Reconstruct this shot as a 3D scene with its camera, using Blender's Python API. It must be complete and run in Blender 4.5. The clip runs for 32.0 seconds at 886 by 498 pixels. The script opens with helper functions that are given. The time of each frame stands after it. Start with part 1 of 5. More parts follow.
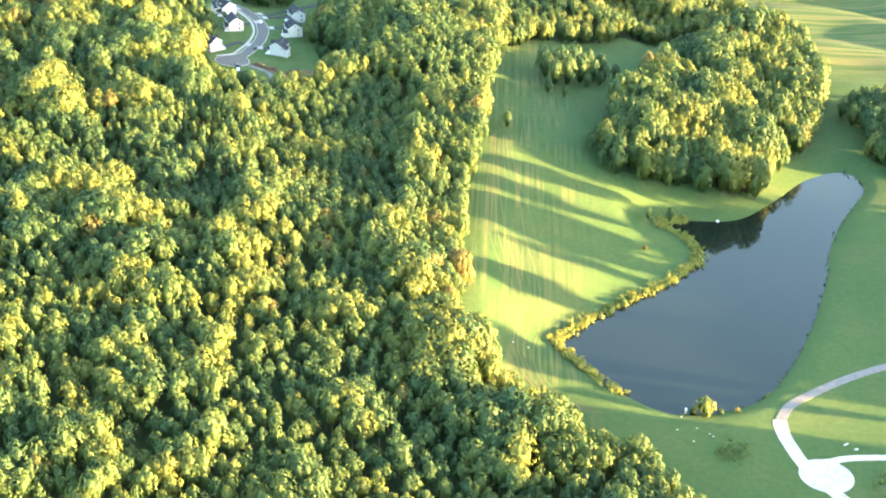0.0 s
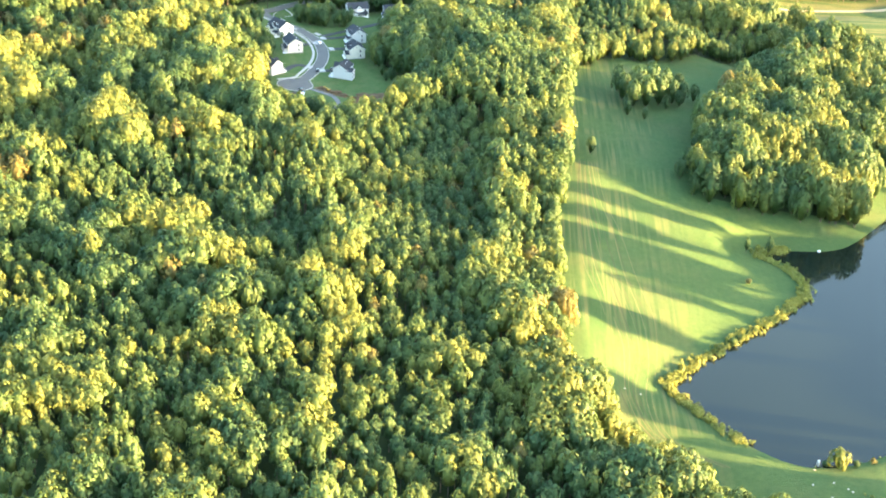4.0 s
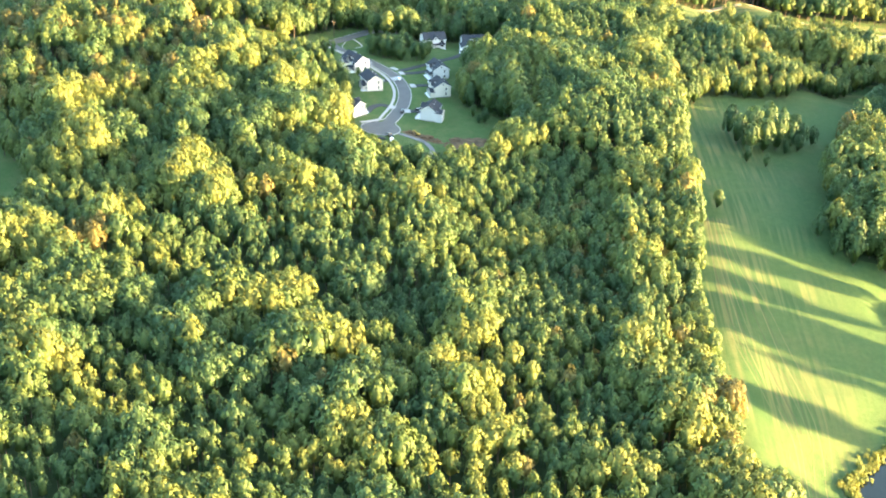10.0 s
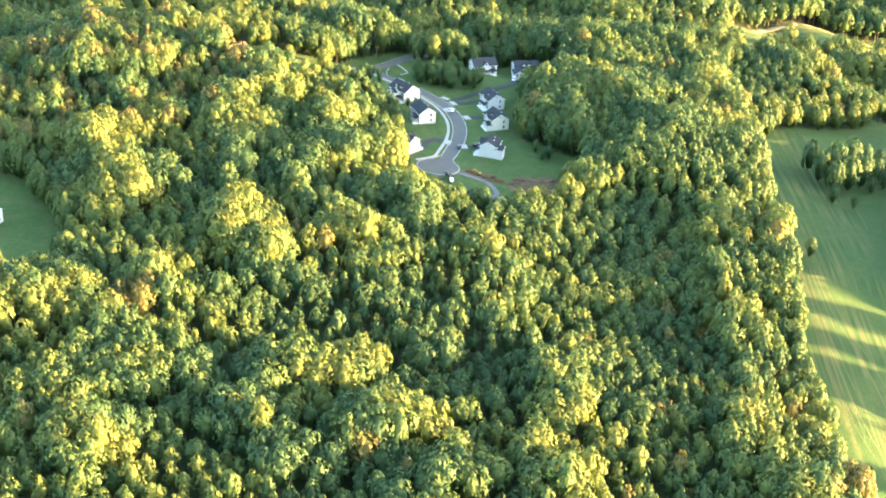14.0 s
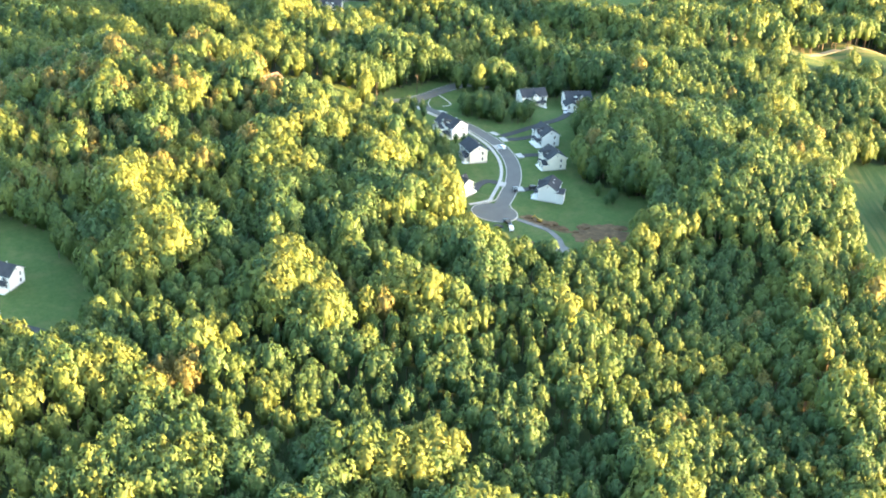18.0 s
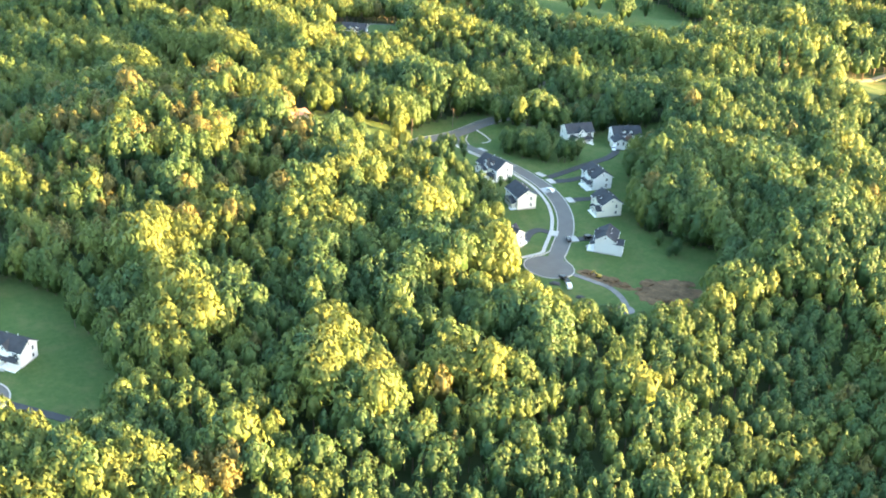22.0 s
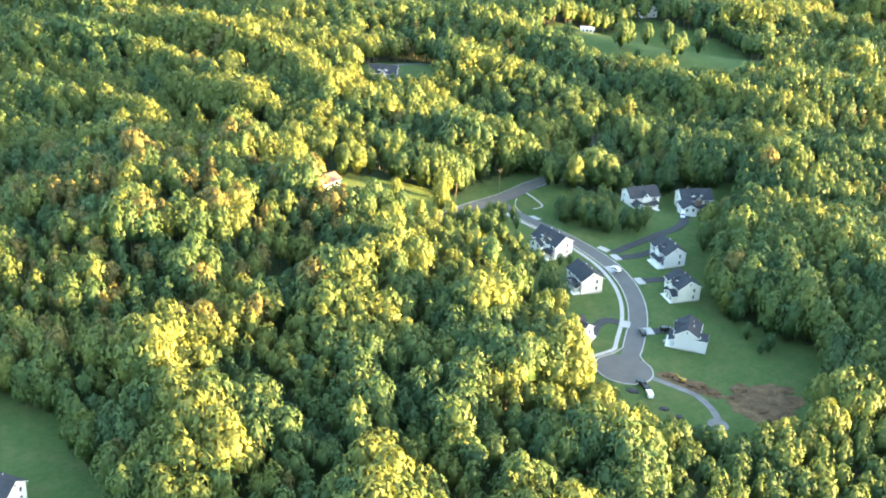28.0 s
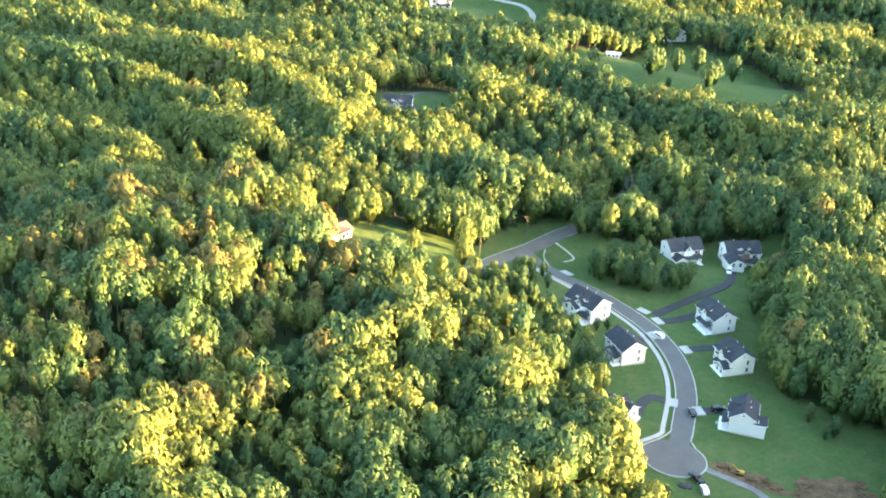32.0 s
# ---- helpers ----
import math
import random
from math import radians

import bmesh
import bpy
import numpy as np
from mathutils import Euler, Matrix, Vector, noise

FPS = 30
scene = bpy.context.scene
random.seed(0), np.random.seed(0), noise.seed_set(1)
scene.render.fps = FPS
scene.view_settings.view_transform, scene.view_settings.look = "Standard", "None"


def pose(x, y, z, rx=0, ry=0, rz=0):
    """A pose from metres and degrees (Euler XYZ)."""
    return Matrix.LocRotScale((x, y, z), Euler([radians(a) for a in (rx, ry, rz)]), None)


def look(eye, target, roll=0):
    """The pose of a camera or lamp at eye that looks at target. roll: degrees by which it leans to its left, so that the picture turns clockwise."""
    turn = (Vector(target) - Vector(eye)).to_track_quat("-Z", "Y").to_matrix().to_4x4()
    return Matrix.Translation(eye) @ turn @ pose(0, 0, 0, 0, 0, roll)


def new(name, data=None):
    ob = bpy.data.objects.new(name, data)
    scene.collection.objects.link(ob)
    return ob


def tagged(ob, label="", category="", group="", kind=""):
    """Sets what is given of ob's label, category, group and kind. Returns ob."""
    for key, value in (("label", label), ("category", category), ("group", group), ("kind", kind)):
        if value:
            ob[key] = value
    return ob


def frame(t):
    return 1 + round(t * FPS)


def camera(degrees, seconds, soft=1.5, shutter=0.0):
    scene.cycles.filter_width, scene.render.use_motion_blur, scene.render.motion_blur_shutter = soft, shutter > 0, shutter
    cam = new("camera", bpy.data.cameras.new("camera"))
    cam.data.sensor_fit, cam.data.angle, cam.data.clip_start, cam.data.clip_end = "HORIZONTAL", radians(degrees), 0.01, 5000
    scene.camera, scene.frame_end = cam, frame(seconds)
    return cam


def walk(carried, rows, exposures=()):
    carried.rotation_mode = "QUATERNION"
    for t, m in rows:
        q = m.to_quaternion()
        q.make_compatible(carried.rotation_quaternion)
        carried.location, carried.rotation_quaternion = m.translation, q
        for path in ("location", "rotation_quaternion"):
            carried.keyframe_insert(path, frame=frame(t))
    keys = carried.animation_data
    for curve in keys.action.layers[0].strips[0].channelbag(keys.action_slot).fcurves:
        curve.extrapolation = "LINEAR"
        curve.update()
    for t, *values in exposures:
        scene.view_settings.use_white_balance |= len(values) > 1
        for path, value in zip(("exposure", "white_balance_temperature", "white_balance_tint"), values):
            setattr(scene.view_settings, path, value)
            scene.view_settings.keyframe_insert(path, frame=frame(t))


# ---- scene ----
cam = camera(36.0, 32.0, soft=1.9)
PATH = [
    (0.0, (144.64, -760.13, 283.38), (131.23, -318.61, 49.11), 2.58),
    (1.0, (133.51, -751.36, 280.57), (119.65, -309.24, 47.47), 2.35),
    (2.0, (122.36, -741.90, 278.16), (108.45, -299.33, 45.92), 2.20),
    (3.0, (111.23, -731.78, 276.10), (97.59, -288.89, 44.45), 2.11),
    (4.0, (100.13, -721.05, 274.32), (87.08, -277.95, 43.04), 2.07),
    (5.0, (89.12, -709.75, 272.78), (76.89, -266.53, 41.69), 2.07),
    (6.0, (78.22, -697.92, 271.41), (67.00, -254.64, 40.39), 2.11),
    (7.0, (67.47, -685.61, 270.16), (57.40, -242.30, 39.12), 2.17),
    (8.0, (56.89, -672.85, 268.98), (48.06, -229.54, 37.89), 2.25),
    (9.0, (46.52, -659.69, 267.81), (38.99, -216.39, 36.68), 2.33),
    (10.0, (36.44, -646.22, 266.66), (30.20, -202.93, 35.47), 2.41),
    (11.0, (26.72, -632.52, 265.52), (21.71, -189.24, 34.26), 2.49),
    (12.0, (17.41, -618.67, 264.39), (13.55, -175.44, 33.03), 2.57),
    (13.0, (8.58, -604.76, 263.26), (5.75, -161.58, 31.78), 2.65),
    (14.0, (0.19, -590.80, 262.10), (-1.69, -147.68, 30.50), 2.72),
    (15.0, (-7.79, -576.84, 260.86), (-8.78, -133.74, 29.22), 2.79),
    (16.0, (-15.42, -562.89, 259.48), (-15.53, -119.74, 27.93), 2.84),
    (17.0, (-22.73, -548.96, 257.96), (-21.92, -105.69, 26.65), 2.89),
    (18.0, (-29.71, -535.07, 256.40), (-27.97, -91.64, 25.40), 2.93),
    (19.0, (-36.31, -521.21, 254.94), (-33.65, -77.64, 24.21), 2.96),
    (20.0, (-42.52, -507.38, 253.72), (-38.96, -63.75, 23.10), 2.98),
    (21.0, (-48.29, -493.58, 252.82), (-43.90, -50.02, 22.10), 2.99),
    (22.0, (-53.58, -479.85, 252.12), (-48.47, -36.41, 21.17), 3.00),
    (23.0, (-58.31, -466.20, 251.47), (-52.66, -22.90, 20.27), 3.01),
    (24.0, (-62.44, -452.67, 250.70), (-56.50, -9.44, 19.37), 3.01),
    (25.0, (-65.93, -439.28, 249.66), (-59.98, 4.01, 18.44), 3.02),
    (26.0, (-68.89, -425.95, 248.37), (-63.14, 17.49, 17.45), 3.04),
    (27.0, (-71.45, -412.60, 246.88), (-66.01, 31.06, 16.37), 3.08),
    (28.0, (-73.76, -399.14, 245.24), (-68.63, 44.76, 15.19), 3.14),
    (29.0, (-75.95, -385.49, 243.47), (-71.03, 58.65, 13.87), 3.25),
    (30.0, (-78.17, -371.55, 241.64), (-73.26, 72.77, 12.39), 3.40),
    (31.0, (-80.55, -357.25, 239.79), (-75.34, 87.17, 10.73), 3.60),
    (32.0, (-83.23, -342.49, 237.95), (-77.31, 101.90, 8.87), 3.86),
]
walk(cam, [(t, look(eye, target, roll)) for t, eye, target, roll in PATH], [(0.0, 4.24), (6.0, 4.20), (12.0, 4.15), (19.0, 4.10), (32.0, 4.09)])

# ---- light ----
SUN_TO = Vector((0.975, -0.14, 0.094)).normalized()
SUN_EL = math.asin(SUN_TO.z)
world = bpy.data.worlds.new("sky")
scene.world = world
world.use_nodes = True
wn = world.node_tree
sky = wn.nodes.new("ShaderNodeTexSky")
sky.sky_type, sky.sun_disc = "NISHITA", False
sky.sun_elevation = SUN_EL
sky.sun_rotation = math.atan2(SUN_TO.x, SUN_TO.y)
sky.air_density, sky.dust_density, sky.ozone_density = 1.0, 1.9, 1.4
wn.links.new(sky.outputs[0], wn.nodes["Background"].inputs[0])
wn.nodes["Background"].inputs[1].default_value = 0.15
sun = new("sun", bpy.data.lights.new("sun", "SUN"))
sun.data.energy, sun.data.angle, sun.data.color = 5.0, radians(0.6), (1.0, 0.615, 0.235)
sun.matrix_world = look(SUN_TO * 900, (0, 0, 0))


# ---- materials ----
def nodes_of(name, rough=0.8, metal=0.0, spec=0.3):
    m = bpy.data.materials.new(name)
    m.use_nodes = True
    b = m.node_tree.nodes["Principled BSDF"]
    b.inputs["Roughness"].default_value = rough
    b.inputs["Metallic"].default_value = metal
    b.inputs["Specular IOR Level"].default_value = spec
    return m, m.node_tree, b


def noise_at(nt, scale, detail=4.0, rough=0.6, where=None):
    n = nt.nodes.new("ShaderNodeTexNoise")
    n.inputs["Scale"].default_value = scale
    n.inputs["Detail"].default_value = detail
    n.inputs["Roughness"].default_value = rough
    if where is None:
        where = nt.nodes.new("ShaderNodeNewGeometry").outputs["Position"]
    nt.links.new(where, n.inputs["Vector"])
    return n.outputs["Fac"]


def ramp(nt, fac, stops):
    r = nt.nodes.new("ShaderNodeValToRGB")
    while len(r.color_ramp.elements) < len(stops):
        r.color_ramp.elements.new(0.5)
    for e, (at, c) in zip(r.color_ramp.elements, stops):
        e.position, e.color = at, (*c, 1)
    nt.links.new(fac, r.inputs[0])
    return r.outputs[0]


def blend(nt, fac, a, b, mode="MIX"):
    m = nt.nodes.new("ShaderNodeMix")
    m.data_type, m.blend_type = "RGBA", mode
    for s, v in ((m.inputs["Factor"], fac), (m.inputs["A"], a), (m.inputs["B"], b)):
        if isinstance(v, (int, float)):
            s.default_value = v
        elif isinstance(v, tuple):
            s.default_value = (*v, 1)
        else:
            nt.links.new(v, s)
    return m.outputs["Result"]


def bump(nt, b, height, strength, distance):
    n = nt.nodes.new("ShaderNodeBump")
    n.inputs["Strength"].default_value, n.inputs["Distance"].default_value = strength, distance
    nt.links.new(height, n.inputs["Height"])
    nt.links.new(n.outputs[0], b.inputs["Normal"])


def mottled(name, dark, light, scale, fine, rough=0.8, metal=0.0, relief=0.0, spec=0.3):
    """Two scales of variation between two colours."""
    m, nt, b = nodes_of(name, rough, metal, spec)
    big, small = noise_at(nt, scale), noise_at(nt, fine, 3)
    c = ramp(nt, big, [(0.3, dark), (0.7, light)])
    c = blend(nt, 0.35, c, ramp(nt, small, [(0.35, dark), (0.65, light)]))
    nt.links.new(c, b.inputs["Base Color"])
    if relief:
        bump(nt, b, small, 0.6, relief)
    return m


def leafy(name, dark, light, glow=0.27):
    """Leaves: hue varies from tree to tree by a broad noise and from clump to clump by island."""
    m, nt, b = nodes_of(name, 0.55, 0.0, 0.25)
    g = nt.nodes.new("ShaderNodeNewGeometry")
    tree = noise_at(nt, 0.11, 1.0, 0.5, g.outputs["Position"])
    c = ramp(nt, tree, [(0.3, dark), (0.7, light)])
    v = nt.nodes.new("ShaderNodeHueSaturation")
    mul = nt.nodes.new("ShaderNodeMapRange")
    mul.inputs["To Min"].default_value, mul.inputs["To Max"].default_value = 0.86, 1.14
    nt.links.new(g.outputs["Random Per Island"], mul.inputs["Value"])
    nt.links.new(mul.outputs[0], v.inputs["Value"])
    nt.links.new(c, v.inputs["Color"])
    nt.links.new(v.outputs[0], b.inputs["Base Color"])
    fine = noise_at(nt, 1.7, 3.0, 0.75, g.outputs["Position"])
    bump(nt, b, fine, 0.4, 0.35)
    fleck = nt.nodes.new("ShaderNodeMapRange")
    fleck.inputs["From Min"].default_value, fleck.inputs["From Max"].default_value = 0.3, 0.7
    fleck.inputs["To Min"].default_value, fleck.inputs["To Max"].default_value = 0.82, 1.18
    nt.links.new(noise_at(nt, 2.6, 2.0, 0.7, g.outputs["Position"]), fleck.inputs["Value"])
    both = nt.nodes.new("ShaderNodeMath")
    both.operation = "MULTIPLY"
    nt.links.new(fleck.outputs[0], both.inputs[0])
    nt.links.new(mul.outputs[0], both.inputs[1])
    nt.links.new(both.outputs[0], v.inputs["Value"])
    t = nt.nodes.new("ShaderNodeBsdfTranslucent")
    nt.links.new(v.outputs[0], t.inputs["Color"])
    mix = nt.nodes.new("ShaderNodeMixShader")
    mix.inputs[0].default_value = glow
    nt.links.new(b.outputs[0], mix.inputs[1])
    nt.links.new(t.outputs[0], mix.inputs[2])
    nt.links.new(mix.outputs[0], nt.nodes["Material Output"].inputs[0])
    return m


LEAF_GREEN = leafy("leaf_green", (0.055, 0.104, 0.034), (0.095, 0.140, 0.039))
LEAF_DEEP = leafy("leaf_deep_green", (0.039, 0.086, 0.034), (0.063, 0.112, 0.038))
LEAF_LIME = leafy("leaf_lime", (0.100, 0.142, 0.036), (0.138, 0.166, 0.040))
LEAF_RUST = leafy("leaf_rust", (0.116, 0.116, 0.038), (0.152, 0.138, 0.042))
LEAF_REED = leafy("leaf_reed", (0.165, 0.200, 0.046), (0.240, 0.262, 0.062))
BARK = mottled("bark", (0.06, 0.05, 0.04), (0.16, 0.13, 0.10), 1.5, 9.0, 0.9, relief=0.05)
WATER_M, wt, wb = nodes_of("pond_water", 0.06, 0.0, 0.32)
nt_c = ramp(wt, noise_at(wt, 0.02), [(0.3, (0.006, 0.011, 0.008)), (0.7, (0.009, 0.015, 0.011))])
wt.links.new(nt_c, wb.inputs["Base Color"])
bump(wt, wb, noise_at(wt, 0.8, 3), 0.04, 0.05)
ASPHALT = mottled("asphalt", (0.084, 0.084, 0.080), (0.124, 0.122, 0.115), 0.15, 3.0, 0.85)
FRESH_ASPHALT = mottled("driveway_asphalt", (0.030, 0.032, 0.036), (0.050, 0.052, 0.056), 0.3, 4.0, 0.8)
CONCRETE = mottled("concrete", (0.31, 0.30, 0.275), (0.43, 0.42, 0.39), 0.4, 5.0, 0.85)
GRAVEL = mottled("gravel", (0.24, 0.23, 0.21), (0.50, 0.48, 0.45), 0.35, 2.0, 0.95, relief=0.04)
GRAVEL_GREY = mottled("grey_gravel", (0.10, 0.10, 0.098), (0.20, 0.197, 0.19), 0.3, 3.0, 0.95, relief=0.04)
SAND = mottled("sandy_track", (0.26, 0.22, 0.14), (0.38, 0.33, 0.22), 0.2, 1.5, 0.95)
DRY_GRASS = mottled("dry_grass", (0.088, 0.104, 0.042), (0.140, 0.134, 0.060), 0.12, 2.0, 0.95)
WORN_TURF = mottled("worn_turf", (0.040, 0.052, 0.024), (0.085, 0.086, 0.040), 0.12, 2.0, 0.95)
DIRT = mottled("bare_soil", (0.042, 0.027, 0.014), (0.180, 0.116, 0.060), 0.22, 0.9, 0.95, relief=0.35)
SIDING_WHITE = mottled("white_siding", (0.76, 0.75, 0.71), (0.84, 0.83, 0.79), 0.3, 3.0, 0.6)
SIDING_GREY = mottled("pale_grey_siding", (0.55, 0.56, 0.55), (0.64, 0.65, 0.64), 0.3, 3.0, 0.6)
SIDING_CREAM = mottled("cream_siding", (0.62, 0.59, 0.50), (0.72, 0.69, 0.60), 0.3, 3.0, 0.6)
SHINGLE = mottled("slate_grey_shingle", (0.030, 0.034, 0.040), (0.056, 0.061, 0.070), 0.4, 5.0, 0.9, relief=0.03, spec=0.12)
SHINGLE_RED = mottled("red_brown_shingle", (0.16, 0.09, 0.07), (0.25, 0.15, 0.12), 0.4, 5.0, 0.85, relief=0.03)
TRIM = mottled("white_trim", (0.76, 0.76, 0.74), (0.84, 0.84, 0.82), 0.5, 4.0, 0.5)
BRICK_M = mottled("brick_veneer", (0.16, 0.10, 0.08), (0.27, 0.18, 0.14), 0.6, 6.0, 0.85)
GLASS_DARK, gt, gb = nodes_of("window_glass", 0.08, 0.0, 0.6)
gb.inputs["Base Color"].default_value = (0.03, 0.035, 0.045, 1)
PAINT_BLACK = mottled("black_car_paint", (0.012, 0.012, 0.013), (0.02, 0.02, 0.022), 2.0, 9.0, 0.25, spec=0.6)
PAINT_WHITE = mottled("white_car_paint", (0.74, 0.74, 0.74), (0.80, 0.80, 0.80), 2.0, 9.0, 0.25, spec=0.6)
UNDERGROWTH = mottled("undergrowth", (0.018, 0.036, 0.012), (0.036, 0.058, 0.020), 0.2, 2.2, 0.95, relief=0.1)
RUBBER = mottled("rubber", (0.015, 0.015, 0.015), (0.03, 0.03, 0.03), 3.0, 12.0, 0.9)
WORN_YELLOW = mottled("worn_yellow_paint", (0.10, 0.09, 0.06), (0.18, 0.15, 0.07), 0.8, 5.0, 0.85)
YELLOW_STEEL = mottled("yellow_machine_paint", (0.34, 0.22, 0.03), (0.45, 0.30, 0.05), 1.0, 6.0, 0.45)

# grass of the ground sheet: broad tints, blades; a hay meadow with mown swaths beside the pond
GRASS, nt, b = nodes_of("grass", 0.9, 0.0, 0.1)
pos = nt.nodes.new("ShaderNodeNewGeometry").outputs["Position"]
c1 = ramp(nt, noise_at(nt, 0.02, 4, 0.6, pos), [(0.3, (0.052, 0.104, 0.034)), (0.55, (0.072, 0.122, 0.040)), (0.75, (0.104, 0.130, 0.050))])
c2 = ramp(nt, noise_at(nt, 0.5, 5, 0.7, pos), [(0.3, (0.040, 0.084, 0.024)), (0.7, (0.108, 0.142, 0.050))])
worn = ramp(nt, noise_at(nt, 0.11, 5, 0.7, pos), [(0.36, (0.040, 0.090, 0.024)), (0.50, (0.066, 0.112, 0.032)), (0.64, (0.150, 0.138, 0.066))])
lawn = blend(nt, 0.45, blend(nt, 0.5, c1, worn), c2)
h1 = ramp(nt, noise_at(nt, 0.03, 4, 0.65, pos), [(0.32, (0.040, 0.090, 0.031)), (0.52, (0.055, 0.102, 0.036)), (0.70, (0.092, 0.112, 0.046))])
h2 = ramp(nt, noise_at(nt, 0.35, 5, 0.75, pos), [(0.32, (0.034, 0.074, 0.025)), (0.68, (0.082, 0.120, 0.043))])
hay = blend(nt, 0.5, h1, h2)
along = nt.nodes.new("ShaderNodeMapping")
along.inputs["Scale"].default_value = (0.5, 0.012, 0.012)
along.inputs["Rotation"].default_value = (0, 0, radians(3))
nt.links.new(pos, along.inputs["Vector"])
swath = noise_at(nt, 1.0, 2, 0.5, along.outputs[0])
rows_ = nt.nodes.new("ShaderNodeMapRange")
rows_.inputs["From Min"].default_value, rows_.inputs["From Max"].default_value = 205, 180
fade = ramp(nt, noise_at(nt, 0.045, 2, 0.5, pos), [(0.42, (0.1, 0.1, 0.1)), (0.58, (0.8, 0.8, 0.8))])
split = nt.nodes.new("ShaderNodeSeparateXYZ")
nt.links.new(pos, split.inputs[0])
nt.links.new(split.outputs[0], rows_.inputs["Value"])
fade = blend(nt, 1.0, fade, rows_.outputs[0], "MULTIPLY")
hay = blend(nt, fade, hay, ramp(nt, swath, [(0.42, (0.034, 0.076, 0.027)), (0.50, (0.060, 0.098, 0.037)), (0.58, (0.106, 0.118, 0.050))]))
east = nt.nodes.new("ShaderNodeMapRange")
east.inputs["From Min"].default_value, east.inputs["From Max"].default_value = 120, 135
nt.links.new(split.outputs[0], east.inputs["Value"])
across = nt.nodes.new("ShaderNodeMapping")
across.inputs["Scale"].default_value = (0.012, 0.22, 0.012)
across.inputs["Rotation"].default_value = (0, 0, radians(-14))
nt.links.new(pos, across.inputs["Vector"])
north = nt.nodes.new("ShaderNodeMapRange")
north.inputs["From Min"].default_value, north.inputs["From Max"].default_value = 90, 130
north.inputs["To Max"].default_value = 0.7
nt.links.new(split.outputs[1], north.inputs["Value"])
hay = blend(nt, north.outputs[0], hay, ramp(nt, noise_at(nt, 1.0, 3, 0.6, across.outputs[0]), [(0.40, (0.044, 0.082, 0.030)), (0.50, (0.078, 0.112, 0.040)), (0.60, (0.150, 0.140, 0.062))]))
nt.links.new(blend(nt, east.outputs[0], lawn, hay), b.inputs["Base Color"])
bump(nt, b, noise_at(nt, 1.5, 5, 0.75, pos), 1.0, 0.5)

# ---- the lie of the land ----
WATER_Z = -32.4
POND = [(181, -247), (189, -234), (212, -209), (238, -182), (253, -160), (250, -140), (237, -124), (250, -118),
        (279, -113), (304, -85), (325, -57), (348, -44), (356, -64), (336, -105), (322, -140), (313, -176),
        (297, -222), (279, -262), (261, -286), (230, -297), (206, -283), (190, -263)]


def smooth_loop(points, per=6, closed=True):
    """A Catmull-Rom line through the points."""
    p = np.array(points, float)
    n = len(p)
    out = []
    for i in range(n if closed else n - 1):
        k = [(i - 1) % n, i, (i + 1) % n, (i + 2) % n] if closed else [max(i - 1, 0), i, i + 1, min(i + 2, n - 1)]
        a, b_, c, d = p[k]
        for s in np.arange(per) / per:
            out.append(0.5 * (2 * b_ + (c - a) * s + (2 * a - 5 * b_ + 4 * c - d) * s * s + (3 * b_ - a - 3 * c + d) * s ** 3))
    if not closed:
        out.append(p[-1])
    return np.array(out)


def line_dist(x, y, pts, closed=True):
    """Distance to a line of points."""
    best = np.full(np.shape(x), 1e9)
    q = np.roll(pts, -1, 0) if closed else pts[1:]
    for (ax, ay), (bx, by) in zip(pts[: len(q)], q):
        dx, dy = bx - ax, by - ay
        s = np.clip(((x - ax) * dx + (y - ay) * dy) / (dx * dx + dy * dy + 1e-9), 0, 1)
        best = np.minimum(best, np.hypot(x - ax - s * dx, y - ay - s * dy))
    return best


def inside(x, y, pts):
    odd = np.zeros(np.shape(x), bool)
    for (ax, ay), (bx, by) in zip(pts, np.roll(pts, -1, 0)):
        cross = (ay > y) != (by > y)
        odd ^= cross & (x < (bx - ax) * (y - ay) / (by - ay + 1e-12) + ax)
    return odd


POND_LINE = smooth_loop(POND, 4)
PLANE = (-20.0, -0.203, 0.098)


